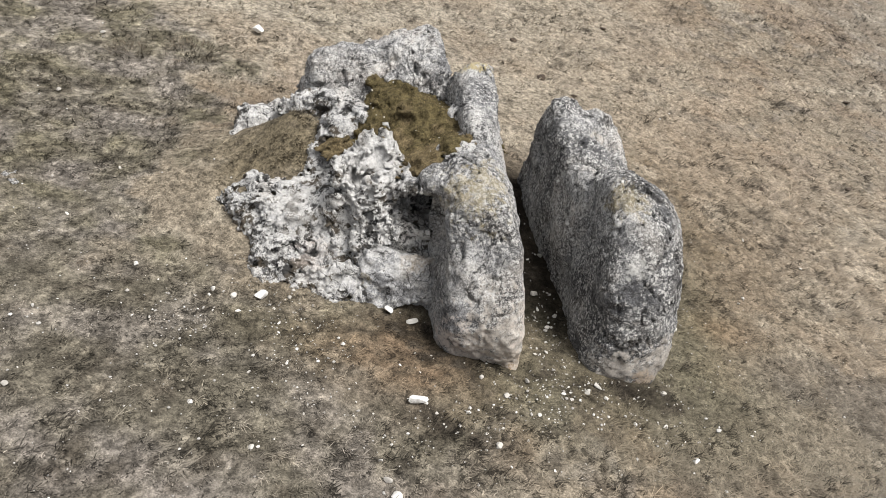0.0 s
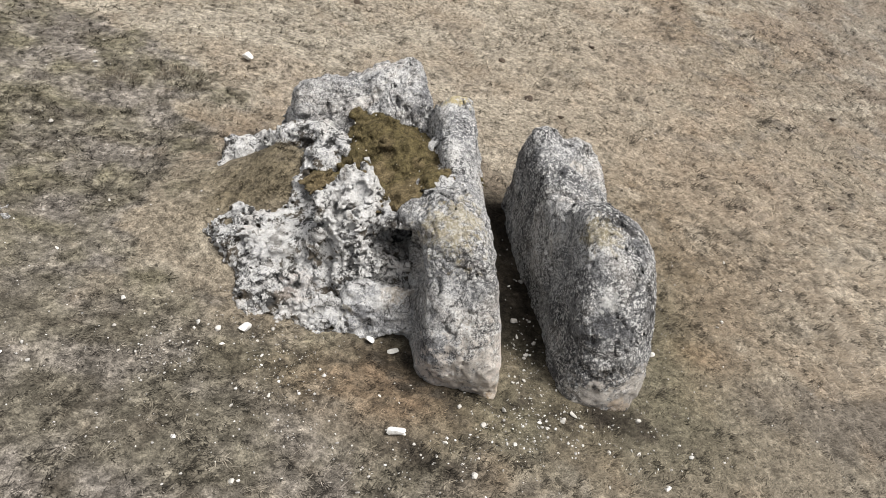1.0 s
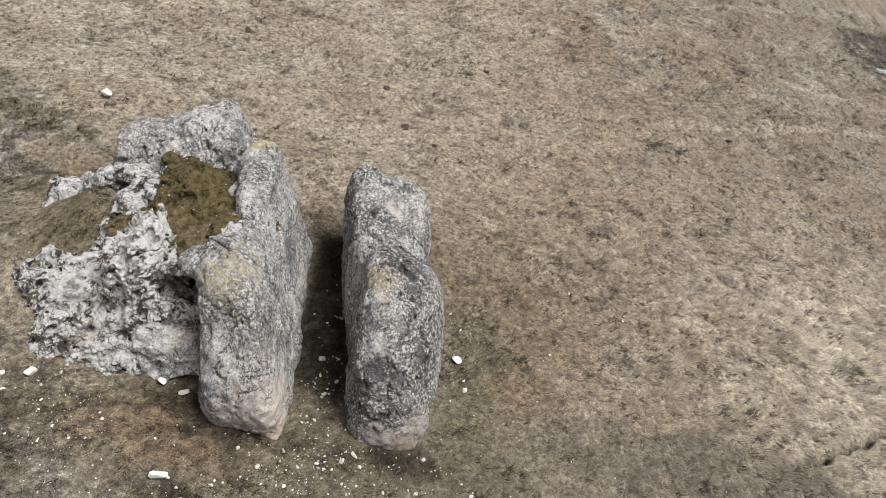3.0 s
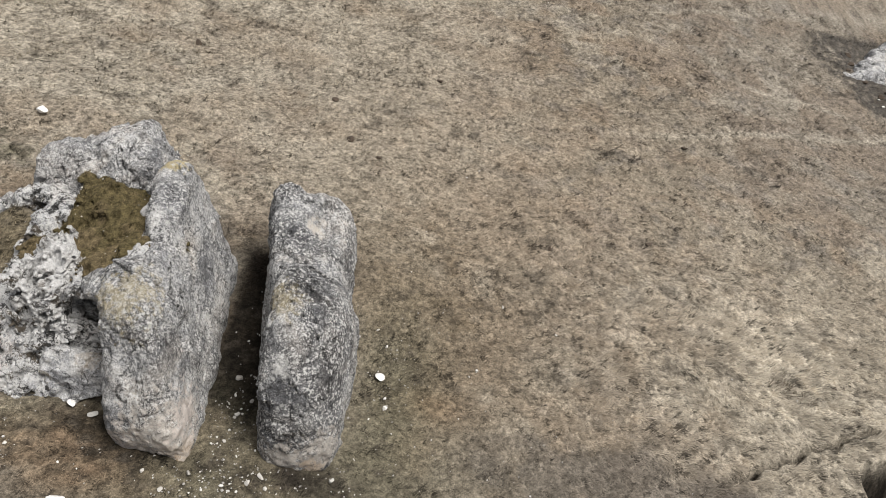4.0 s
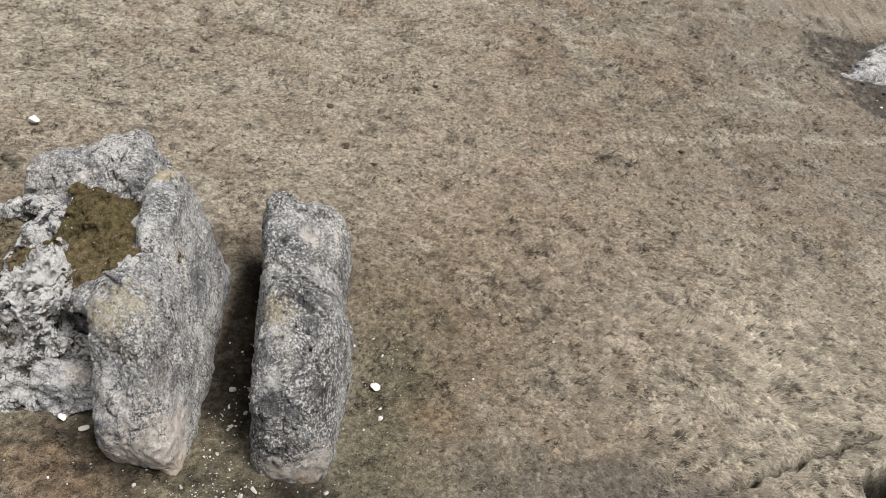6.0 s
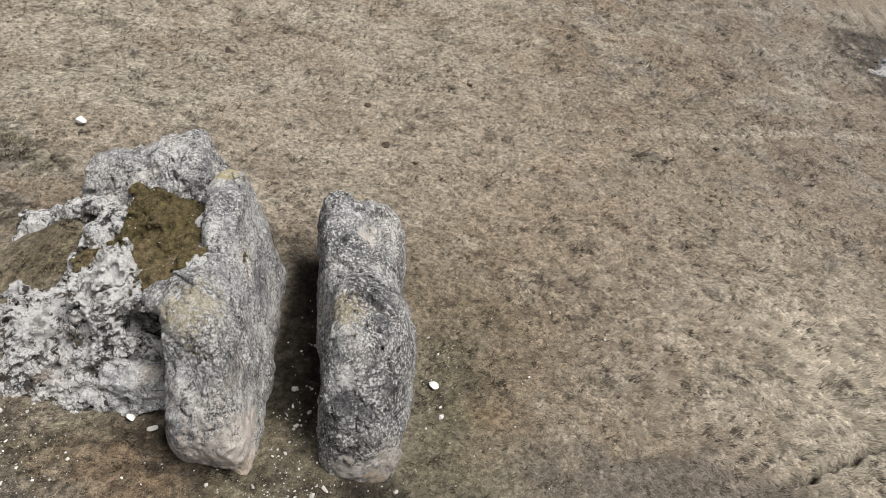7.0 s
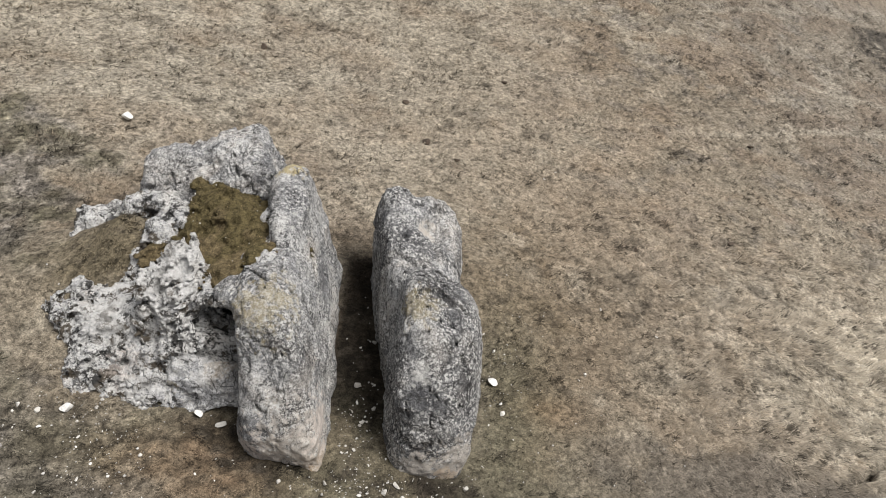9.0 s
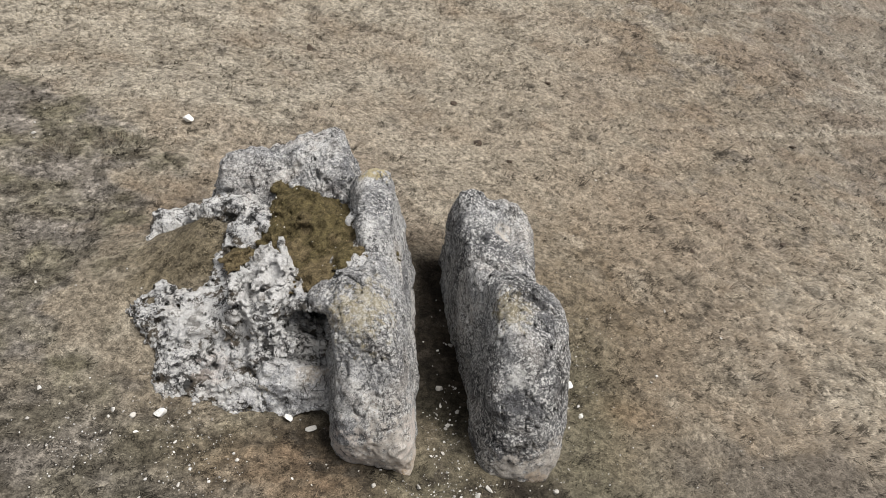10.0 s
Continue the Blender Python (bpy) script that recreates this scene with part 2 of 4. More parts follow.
def rock_material(name, dark, mid, light, white_amount, speck, stains=(), hollows=0.0, streaks=0.0, grit=0.72):
    m, n, l, b = nodes_of(name)
    pos = n.new("ShaderNodeNewGeometry").outputs["Position"]
    big = tex(n, l, pos, 1.1, 6, 0.62, warp=0.6)
    col = ramp(n, l, big, [(0.36, dark), (0.50, mid), (0.64, light)])
    # broad brown and blue-grey weathering zones
    zone = tex(n, l, pos, 0.9, 4, 0.6, warp=1.2)
    col = mix(n, l, 0.4, col, ramp(n, l, zone, [(0.38, (0.36, 0.37, 0.40)), (0.5, (0.5, 0.5, 0.5)), (0.60, (0.62, 0.56, 0.50))]), "OVERLAY")
    mottle = tex(n, l, pos, 6.0, 9, 0.82)
    col = mix(n, l, 0.2 + 0.45 * grit, col, ramp(n, l, mottle, [(0.40, (0.16, 0.16, 0.17)), (0.5, (0.50, 0.50, 0.50)), (0.60, (0.88, 0.87, 0.85))]), "OVERLAY")
    grain = tex(n, l, pos, 38, 5, 0.8)
    col = mix(n, l, grit, col, ramp(n, l, grain, [(0.40, 0.10), (0.5, 0.48), (0.60, 0.92)]), "OVERLAY")
    if streaks:
        run = ramp(n, l, tex(n, l, pos, 1.0, 6, 0.75, stretch=(16, 4, 2.2)), [(0.54, 0.0), (0.60, streaks)])
        col = mix(n, l, run, col, (0.05, 0.05, 0.052))
    # dark crust lichen, gathered in drifts
    crust = tex(n, l, pos, 17, 6, 0.85)
    drift = ramp(n, l, tex(n, l, pos, 1.7, 5, 0.65), [(0.40, 0.10), (0.60, 1.0)])
    col = mix(n, l, mix(n, l, 1.0, drift, ramp(n, l, crust, [(0.522, 0.0), (0.54, speck)]), "MULTIPLY"), col, (0.04, 0.04, 0.043))
    # white crust lichen as crisp flecks and smears
    flecks = ramp(n, l, tex(n, l, pos, 23, 5, 0.8), [(0.565 - 0.07 * white_amount, 0.0), (0.585 - 0.07 * white_amount, 1.0)])
    where = ramp(n, l, tex(n, l, pos, 2.1, 6, 0.7), [(0.52 - 0.2 * white_amount, 0.0), (0.60 - 0.2 * white_amount, 1.0)])
    col = mix(n, l, mix(n, l, 1.0, flecks, where, "MULTIPLY"), col, (0.63, 0.622, 0.60))
    # round grey rosettes, one cell in six
    vor = n.new("ShaderNodeTexVoronoi")
    vor.inputs["Scale"].default_value = 10.0
    l.new(pos, vor.inputs["Vector"])
    sep = n.new("ShaderNodeSeparateColor")
    l.new(vor.outputs["Color"], sep.inputs[0])
    chosen = ramp(n, l, sep.outputs[0], [(0.88, 0.0), (0.90, 0.7)])
    disc = ramp(n, l, mix(n, l, 0.35, vor.outputs["Distance"], crust), [(0.36, 1.0), (0.40, 0.0)])
    col = mix(n, l, mix(n, l, 1.0, chosen, disc, "MULTIPLY"), col, (0.47, 0.47, 0.44))
    # hairline cracks
    line = n.new("ShaderNodeMath")
    line.operation = "SUBTRACT"
    l.new(tex(n, l, pos, 1.6, 5, 0.55, warp=0.5), line.inputs[0])
    line.inputs[1].default_value = 0.5
    away = n.new("ShaderNodeMath")
    away.operation = "ABSOLUTE"
    l.new(line.outputs[0], away.inputs[0])
    col = mix(n, l, ramp(n, l, away.outputs[0], [(0.003, 0.85), (0.009, 0.0)]), col, (0.035, 0.034, 0.034))
    if hollows:
        # soil and black moss lodged in the pitted rock
        moss = ramp(n, l, tex(n, l, pos, 4.6, 10, 0.76), [(0.528, 0.0), (0.546, hollows)])
        col = mix(n, l, moss, col, mix(n, l, ramp(n, l, tex(n, l, pos, 1.9, 2, 0.5), [(0.45, 0.0), (0.55, 1.0)]), (0.03, 0.029, 0.028), (0.075, 0.06, 0.042)))
    wob = tex(n, l, pos, 7.5, 8, 0.75)
    for c, r, colour, amount in stains:
        mask = mix(n, l, 1.0, sphere_mask(n, l, pos, c, r, wob), ramp(n, l, crust, [(0.42, 0.55 * amount), (0.52, amount)]), "MULTIPLY")
        col = mix(n, l, mask, col, colour)
    l.new(col, b.inputs["Base Color"])
    b.inputs["Roughness"].default_value = 0.92
    b.inputs["Specular IOR Level"].default_value = 0.25
    bump = n.new("ShaderNodeBump")
    bump.inputs["Strength"].default_value, bump.inputs["Distance"].default_value = 1.0, 0.055
    l.new(mottle, bump.inputs["Height"])
    fine = n.new("ShaderNodeBump")
    fine.inputs["Strength"].default_value, fine.inputs["Distance"].default_value = 1.0, 0.028
    l.new(mix(n, l, 0.5, crust, grain), fine.inputs["Height"])
    l.new(bump.outputs[0], fine.inputs["Normal"])
    l.new(fine.outputs[0], b.inputs["Normal"])
    return m


OCHRE, YELLOW, PINK, RAW = (0.46, 0.31, 0.17), (0.46, 0.38, 0.20), (0.70, 0.62, 0.565), (0.58, 0.53, 0.47)
mat_grey = rock_material("grey_lichen_limestone", (0.085, 0.085, 0.088), (0.22, 0.219, 0.218), (0.42, 0.415, 0.406), 0.55, 0.95, [
    ((2.55, 9.3, 0.15), 0.5, RAW, 0.7), ((3.1, 9.40, 0.2), 0.55, RAW, 0.7), ((2.9, 9.35, -0.05), 0.25, OCHRE, 0.45), ((2.65, 10.5, 2.15), 0.4, YELLOW, 0.4),
    ((2.72, 12.95, 1.65), 0.25, RAW, 0.9), ((2.72, 9.75, 1.6), 0.2, (0.62, 0.61, 0.58), 0.6)], streaks=0.5)
mat_slab = rock_material("pale_slab_limestone", (0.15, 0.15, 0.153), (0.305, 0.303, 0.30), (0.52, 0.512, 0.497), 0.5, 0.9, [
    ((1.15, 9.25, 0.38), 0.5, OCHRE, 0.9), ((0.6, 9.38, 0.5), 0.85, PINK, 0.8), ((1.05, 9.2, 0.75), 0.9, RAW, 0.75), ((0.7, 10.15, 2.5), 0.58, YELLOW, 0.45),
    ((0.7, 12.75, 3.2), 0.36, YELLOW, 0.9), ((1.35, 9.6, 0.9), 0.58, PINK, 0.7)])
mat_karst = rock_material("white_pitted_limestone", (0.30, 0.298, 0.297), (0.50, 0.497, 0.492), (0.70, 0.693, 0.682), 0.9, 0.95, [
    ((-1.5, 10.2, 1.6), 0.35, PINK, 0.4), ((-0.6, 11.05, 2.68), 0.9, (0.70, 0.69, 0.67), 0.65), ((-1.9, 10.8, 1.9), 0.5, (0.68, 0.67, 0.65), 0.5)], hollows=0.95, grit=0.45)
mat_wall = rock_material("blue_grey_limestone", (0.19, 0.19, 0.194), (0.31, 0.309, 0.308), (0.48, 0.475, 0.466), 0.55, 0.85, [
    ((-0.1, 10.0, 1.5), 0.22, (0.42, 0.35, 0.26), 0.6), ((-0.9, 9.95, 1.2), 0.2, YELLOW, 0.5)])


mat_alcove = rock_material("smooth_blue_grey_limestone", (0.30, 0.302, 0.308), (0.44, 0.44, 0.442), (0.58, 0.576, 0.568), 0.5, 0.7, [
    ((-0.1, 10.15, 1.5), 0.25, (0.45, 0.38, 0.29), 0.6), ((-0.9, 9.95, 1.2), 0.2, YELLOW, 0.4)], grit=0.6)


def plant_material(name, rough_scale):
    """Dry turf: colour by place from the tint, each blade its own shade."""
    m, n, l, b = nodes_of(name)
    pos = n.new("ShaderNodeNewGeometry")
    t = n.new("ShaderNodeAttribute")
    t.attribute_name = "tint"
    col = t.outputs["Color"]
    col = mix(n, l, 0.55, col, ramp(n, l, pos.outputs["Random Per Island"], [(0.0, 0.44), (0.5, 0.5), (1.0, 0.57)]), "OVERLAY")
    col = mix(n, l, 0.3, col, ramp(n, l, tex(n, l, pos.outputs["Position"], rough_scale, 5, 0.7), [(0.3, 0.2), (0.7, 0.8)]), "OVERLAY")
    l.new(col, b.inputs["Base Color"])
    b.inputs["Roughness"].default_value = 0.85
    b.inputs["Specular IOR Level"].default_value = 0.15
    return m


mat_blade = plant_material("dry_grass_blades", 9)
mat_soil, sn, sl, sb = nodes_of("thatch_and_soil")
sp = sn.new("ShaderNodeNewGeometry").outputs["Position"]
st = sn.new("ShaderNodeAttribute")
st.attribute_name = "tint"
scol = mix(sn, sl, 0.65, st.outputs["Color"], ramp(sn, sl, tex(sn, sl, sp, 11, 9, 0.8), [(0.40, 0.08), (0.5, 0.48), (0.60, 0.92)]), "OVERLAY")
scol = mix(sn, sl, 0.4, scol, ramp(sn, sl, tex(sn, sl, sp, 45, 5, 0.75), [(0.4, 0.1), (0.6, 0.9)]), "OVERLAY")
sl.new(scol, sb.inputs["Base Color"])
sb.inputs["Roughness"].default_value, sb.inputs["Specular IOR Level"].default_value = 0.95, 0.1
sbump = sn.new("ShaderNodeBump")
sbump.inputs["Strength"].default_value, sbump.inputs["Distance"].default_value = 0.8, 0.04
sl.new(tex(sn, sl, sp, 22, 8, 0.75), sbump.inputs["Height"])
sl.new(sbump.outputs[0], sb.inputs["Normal"])

mat_stone, tn, tl, tb = nodes_of("chalky_white_stone")
tp = tn.new("ShaderNodeTexCoord").outputs["Object"]
rnd = tn.new("ShaderNodeObjectInfo").outputs["Random"]
tcol = ramp(tn, tl, rnd, [(0.0, (0.34, 0.32, 0.29)), (0.5, (0.50, 0.48, 0.44)), (1.0, (0.66, 0.64, 0.60))])
tcol = mix(tn, tl, 0.5, tcol, ramp(tn, tl, tex(tn, tl, tp, 22, 6, 0.7), [(0.3, 0.2), (0.7, 0.8)]), "OVERLAY")
tl.new(tcol, tb.inputs["Base Color"])
tb.inputs["Roughness"].default_value = 0.9

mat_grit, qn, ql, qb = nodes_of("pale_grit")
ql.new(ramp(qn, ql, qn.new("ShaderNodeNewGeometry").outputs["Random Per Island"], [(0.0, (0.25, 0.235, 0.215)), (0.6, (0.47, 0.455, 0.43)), (1.0, (0.68, 0.665, 0.64))]), qb.inputs["Base Color"])
qb.inputs["Roughness"].default_value = 0.9

# ---- rock blocks ----
front_block = convex([
    ((2.75, 9.27, 0.88), (0.1, -0.9, 0.42)), ((2.75, 9.24, 0.85), (0.05, -0.97, -0.13)), ((2.68, 10.02, 1.96), (0, -0.62, 0.78)), ((2.64, 10.75, 2.33), (0.0, 0.2, 0.97)),
    ((2.18, 10.2, 0.7), (-0.97, -0.03, 0.2)), ((3.25, 10.8, 1.96), (0.7, 0.0, 0.7)), ((3.52, 10.7, 1.1), (1, -0.12, 0.05)),
    ((3.48, 10.3, 0.5), (0.95, 0, -0.30)), ((3.44, 9.50, 0.3), (0.72, -0.7, 0)), ((2.18, 9.44, 0.1), (-0.75, -0.66, 0)),
    ((2.6, 11.75, 1.0), (0.25, 0.95, 0.1)), ((2.6, 10, -0.9), (0, 0, -1))], 0.16)
rear_block = convex([
    ((2.4, 12.8, 1.97), (0.42, -0.15, 0.88)), ((2.2, 13.2, 2.25), (-0.2, -0.15, 0.95)), ((1.95, 13.2, 2.0), (-0.975, -0.156, 0.15)),
    ((2.4, 13.66, 2.0), (0, 0.95, 0.3)), ((3.28, 12.8, 1.1), (1, 0, 0.05)), ((3.1, 12.6, 0.2), (0.96, 0, -0.28)),
    ((2.5, 11.0, 1.0), (0, -1, 0)), ((2.6, 12, -0.9), (0, 0, -1))], 0.14)
rear_rim = join([ellipsoid((2.25, 13.38, 2.05), (0.28, 0.26, 0.25)), ellipsoid((2.72, 13.42, 1.75), (0.36, 0.26, 0.26))], 0.1)
rear_block = carve(join([rear_block, rear_rim], 0.12), [ellipsoid((3.1, 12.85, 1.85), (0.55, 0.4, 0.42)), ellipsoid((3.5, 11.7, 1.2), (0.27, 0.32, 0.9)), groove((2.35, 13.4, 2.28), (2.42, 12.95, 2.03), 0.05, (2.6, 12.8, 1.95)), groove((2.15, 12.1, 1.82), (2.6, 11.9, 1.79), 0.06, (3.05, 11.95, 1.6)), groove((2.1, 12.5, 1.93), (2.5, 12.3, 1.9), 0.035, (2.9, 12.35, 1.75)), groove((2.9, 13.3, 1.9), (3.1, 12.9, 1.6), 0.035)], 0.1)

slab_spine = convex([
    ((0.85, 11.5, 2.56), (0.12, 0.0, 0.99)), ((0.60, 11.4, 2.4), (-0.97, 0.05, 0.15)), ((1.03, 11.4, 2.44), (0.8, 0, 0.6)), ((1.20, 11.4, 1.0), (0.99, 0.0, 0.07)), ((1.24, 11.4, 0.8), (0.95, 0.06, -0.25)),
    ((0.9, 12.4, 1), (0, 1, 0)), ((0.9, 10.4, 1), (0, -1, 0)), ((0.6, 10, -0.6), (0, 0, -1))], 0.05)
slab_front = convex([
    ((0.86, 9.44, 1.72), (-0.22, -0.86, 0.44)), ((0.90, 9.10, 1.05), (-0.25, -0.94, -0.25)), ((0.74, 9.93, 2.66), (-0.1, -0.5, 0.86)), ((0.7, 10.4, 2.75), (0.06, 0.02, 0.99)),
    ((1.04, 10.6, 2.52), (0.78, 0, 0.62)), ((1.24, 9.8, 1.0), (0.99, 0.03, 0.07)), ((1.31, 9.8, 0.5), (0.97, 0.0, -0.2)), ((0.25, 9.86, 1.77), (-0.95, -0.2, 0.18)),
    ((1.34, 9.32, 0.4), (0.75, -0.66, 0)), ((0.5, 11.0, 2), (-0.25, 0.97, 0.1)), ((0.6, 10, -0.6), (0, 0, -1))], 0.09)
slab_rear = convex([
    ((0.65, 12.6, 3.16), (0.25, -0.33, 0.9)), ((0.42, 12.5, 2.9), (-0.95, -0.2, 0.2)), ((0.48, 12.6, 3.08), (-0.6, 0, 0.8)), ((0.65, 12.85, 3.15), (0, 0.5, 0.86)), ((1.10, 12.2, 1.8), (0.99, 0, 0.10)), ((1.20, 12.0, 1.0), (0.95, 0, -0.28)),
    ((0.95, 12.95, 2.8), (0.5, 0.85, 0.1)), ((0.6, 13.1, 2.8), (0, 1, 0.1)), ((0.6, 11.3, 1), (0, -1, 0)), ((0.6, 12, -0.6), (0, 0, -1))], 0.06)
rear_wall = join([convex([
    ((0.12, 12.95, 3.10), (0.04, -0.82, 0.57)), ((-0.2, 13.3, 3.34), (-0.16, 0.15, 0.97)), ((-0.62, 13.2, 3.0), (-0.9, -0.25, 0.35)),
    ((0.26, 13.2, 3.0), (0.98, 0.1, 0.12)), ((0, 13.95, 2.5), (0, 0.97, 0.1)), ((0, 13.2, 0.3), (0, 0, -1)), ((-0.2, 12.66, 2.4), (0, -1, 0.1))], 0.10),
    convex([((-1.0, 13.15, 2.98), (-0.05, -0.72, 0.69)), ((-1.0, 13.5, 3.15), (-0.2, 0.1, 0.97)), ((-1.8, 13.3, 2.8), (-0.9, -0.15, 0.3)), ((-0.4, 13.3, 2.8), (1, 0, 0)),
            ((-1, 13.95, 2.5), (0, 0.9, 0.3)), ((-1, 13.2, 0.3), (0, 0, -1)), ((-1, 12.75, 2.3), (0, -1, 0.1))], 0.07)], 0.05)
core = convex([
    ((0, 11.5, 2.42), (-0.22, -0.02, 0.97)), ((-2.0, 12, 2), (-0.9, 0, 0.4)), ((0.8, 12, 2), (1, 0, 0)), ((0, 10.7, 2), (0, -0.95, 0.25)),
    ((0, 13.4, 2), (0, 1, 0.2)), ((0, 12, 0.2), (0, 0, -1))], 0.07)
ridge = join([
    ellipsoid((-1.7, 11.65, 2.05), (0.2, 0.34, 0.2)), ellipsoid((-1.4, 12.15, 2.28), (0.3, 0.45, 0.26)), ellipsoid((-1.35, 12.8, 2.48), (0.42, 0.33, 0.22)),
    ellipsoid((-1.75, 12.95, 2.4), (0.45, 0.3, 0.24)), ellipsoid((-1.05, 12.4, 2.5), (0.18, 0.3, 0.15)), ellipsoid((-1.95, 12.95, 2.36), (0.3, 0.22, 0.16)), ellipsoid((0.38, 12.15, 2.6), (0.2, 0.16, 0.16))], 0.1)
knob = convex([
    ((-0.5, 11.1, 2.70), (-0.06, -0.42, 0.9)), ((-0.7, 10.46, 1.9), (-0.1, -0.95, 0.25)), ((-1.3, 10.8, 2.2), (-0.95, -0.2, 0.25)),
    ((-0.2, 10.9, 2.5), (0.87, 0.43, 0.2)), ((-0.3, 10.6, 2.2), (0.97, -0.2, -0.15)), ((-0.95, 11.3, 2.6), (-0.76, 0.6, 0.25)), ((-0.6, 11.68, 2.6), (0, 0.9, 0.35)),
    ((-0.6, 11, 0.6), (0, 0, -1))], 0.06)
knob = join([knob, ellipsoid((-0.12, 10.62, 2.36), (0.30, 0.2, 0.12)), ellipsoid((0.15, 10.5, 2.42), (0.2, 0.16, 0.12)), ellipsoid((-0.2, 10.42, 2.15), (0.05, 0.07, 0.16))], 0.05)
core = carve(core, [ellipsoid((-0.02, 10.9, 1.95), (0.36, 1.0, 0.38))], 0.05)
alcove_wall = convex([
    ((-0.4, 9.98, 0.9), (0.05, -0.95, 0.3)), ((-0.4, 10.16, 1.68), (0.05, 0.72, 0.69)), ((-0.95, 10.2, 1.2), (-1, 0, 0.1)), ((0.35, 10.2, 1.2), (1, 0, 0)),
    ((-0.4, 11.0, 1.2), (0, 1, 0)), ((-0.4, 10.4, 0.0), (0, 0, -1))], 0.06)
low_ledge = convex([
    ((-2.0, 10.55, 1.70), (-0.05, -0.37, 0.93)), ((-1.9, 9.92, 1.35), (0.12, -0.93, 0.3)), ((-2.42, 10.5, 1.7), (-0.93, -0.3, 0.2)), ((-2.0, 11.2, 2.02), (-0.1, -0.1, 0.97)),
    ((-0.72, 10.1, 1.2), (0.75, -0.45, 0.35)), ((-2, 11.75, 1.5), (0, 1, 0)), ((-2, 10.5, 0.5), (0, 0, -1))], 0.07)
low_ledge = join([low_ledge, ellipsoid((-2.58, 11.25, 1.72), (0.32, 0.30, 0.2))], 0.15)
side_ledge = join([ellipsoid((-2.75, 13.1, 2.14), (0.40, 0.26, 0.24)), ellipsoid((-2.3, 13.2, 2.22), (0.45, 0.18, 0.17)), ellipsoid((-3.05, 12.82, 2.0), (0.13, 0.25, 0.15))], 0.12)

alcove_wall = carve(alcove_wall, [ellipsoid((-0.2, 9.92, 0.66), (0.5, 0.22, 0.14))], 0.04)
front_block = carve(front_block, [
    groove((2.4, 10.85, 2.06), (2.9, 10.75, 2.21), 0.05, (3.4, 10.6, 1.75)), groove((2.45, 11.3, 2.06), (2.95, 11.0, 2.19), 0.055, (3.35, 10.75, 1.9)),
    groove((2.3, 11.5, 1.95), (2.75, 11.4, 2.12), 0.06, (3.3, 11.2, 1.75)), groove((2.3, 10.2, 1.88), (2.9, 10.15, 2.02), 0.025, (3.3, 10.1, 1.8)), groove((3.05, 10.4, 2.08), (3.3, 9.9, 1.5), 0.03)])
slab_front = join([slab_front, slab_spine, ellipsoid((0.32, 10.58, 2.50), (0.36, 0.3, 0.17))], 0.05)
slab_front = carve(slab_front, [
    groove((0.78, 11.0, 2.66), (0.88, 10.5, 2.73), 0.06, (1.0, 10.05, 2.6)), groove((0.95, 11.3, 2.52), (1.10, 10.64, 2.28), 0.06, (1.22, 10.2, 1.5)),
    groove((1.2, 9.9, 1.9), (1.28, 9.7, 1.2), 0.035), groove((1.1, 11.7, 2.3), (1.2, 11.1, 1.5), 0.035), groove((1.1, 10.9, 2.3), (1.23, 10.3, 1.3), 0.045),
    groove((1.1, 11.5, 2.2), (1.21, 10.8, 1.2), 0.035), groove((1.08, 10.2, 2.5), (1.22, 9.75, 1.7), 0.04), groove((0.3, 10.72, 2.66), (0.7, 10.55, 2.74), 0.045),
    groove((0.45, 9.72, 2.0), (0.55, 9.55, 1.5), 0.03), ellipsoid((0.12, 10.3, 1.98), (0.22, 0.42, 0.38))])
slab_rear = carve(slab_rear, [groove((0.8, 12.4, 3.1), (1.1, 12.0, 2.8), 0.03)])
low_ledge = carve(low_ledge, [groove((-1.4, 11.0, 2.1), (-1.15, 10.5, 1.75), 0.07, (-1.1, 10.2, 1.45)), groove((-1.6, 10.95, 1.98), (-2.1, 10.85, 1.86), 0.05, (-2.7, 10.8, 1.7)),
                              groove((-1.5, 10.6, 1.76), (-2.0, 10.5, 1.68), 0.045, (-2.4, 10.4, 1.6)), groove((-1.7, 10.22, 1.55), (-2.3, 10.15, 1.5), 0.04),
                              groove((-1.75, 10.9, 1.9), (-1.7, 10.3, 1.6), 0.04), groove((-2.15, 11.2, 2.0), (-2.2, 10.6, 1.7), 0.035), ellipsoid((-1.2, 9.95, 1.25), (0.12, 0.15, 0.1))], 0.03)
knob = carve(knob, [ellipsoid((-0.72, 10.42, 1.98), (0.10, 0.3, 0.14)), ellipsoid((-1.1, 10.36, 1.9), (0.07, 0.22, 0.28)), ellipsoid((-0.28, 10.45, 1.95), (0.2, 0.5, 0.26)), ellipsoid((-0.05, 10.5, 2.05), (0.16, 0.5, 0.24)), groove((-0.95, 10.9, 2.62), (-1.0, 10.5, 2.3), 0.06, (-1.05, 10.42, 1.8)), groove((-0.6, 11.0, 2.7), (-0.62, 10.55, 2.4), 0.05), groove((-0.25, 10.9, 2.62), (-0.45, 10.55, 2.35), 0.05), groove((-1.25, 10.6, 2.25), (-0.75, 10.5, 2.2), 0.045), ellipsoid((-0.55, 10.75, 2.70), (0.13, 0.12, 0.2)), ellipsoid((-0.3, 10.85, 2.6), (0.08, 0.1, 0.2)), ellipsoid((-0.92, 10.5, 2.3), (0.12, 0.2, 0.07))], 0.03)
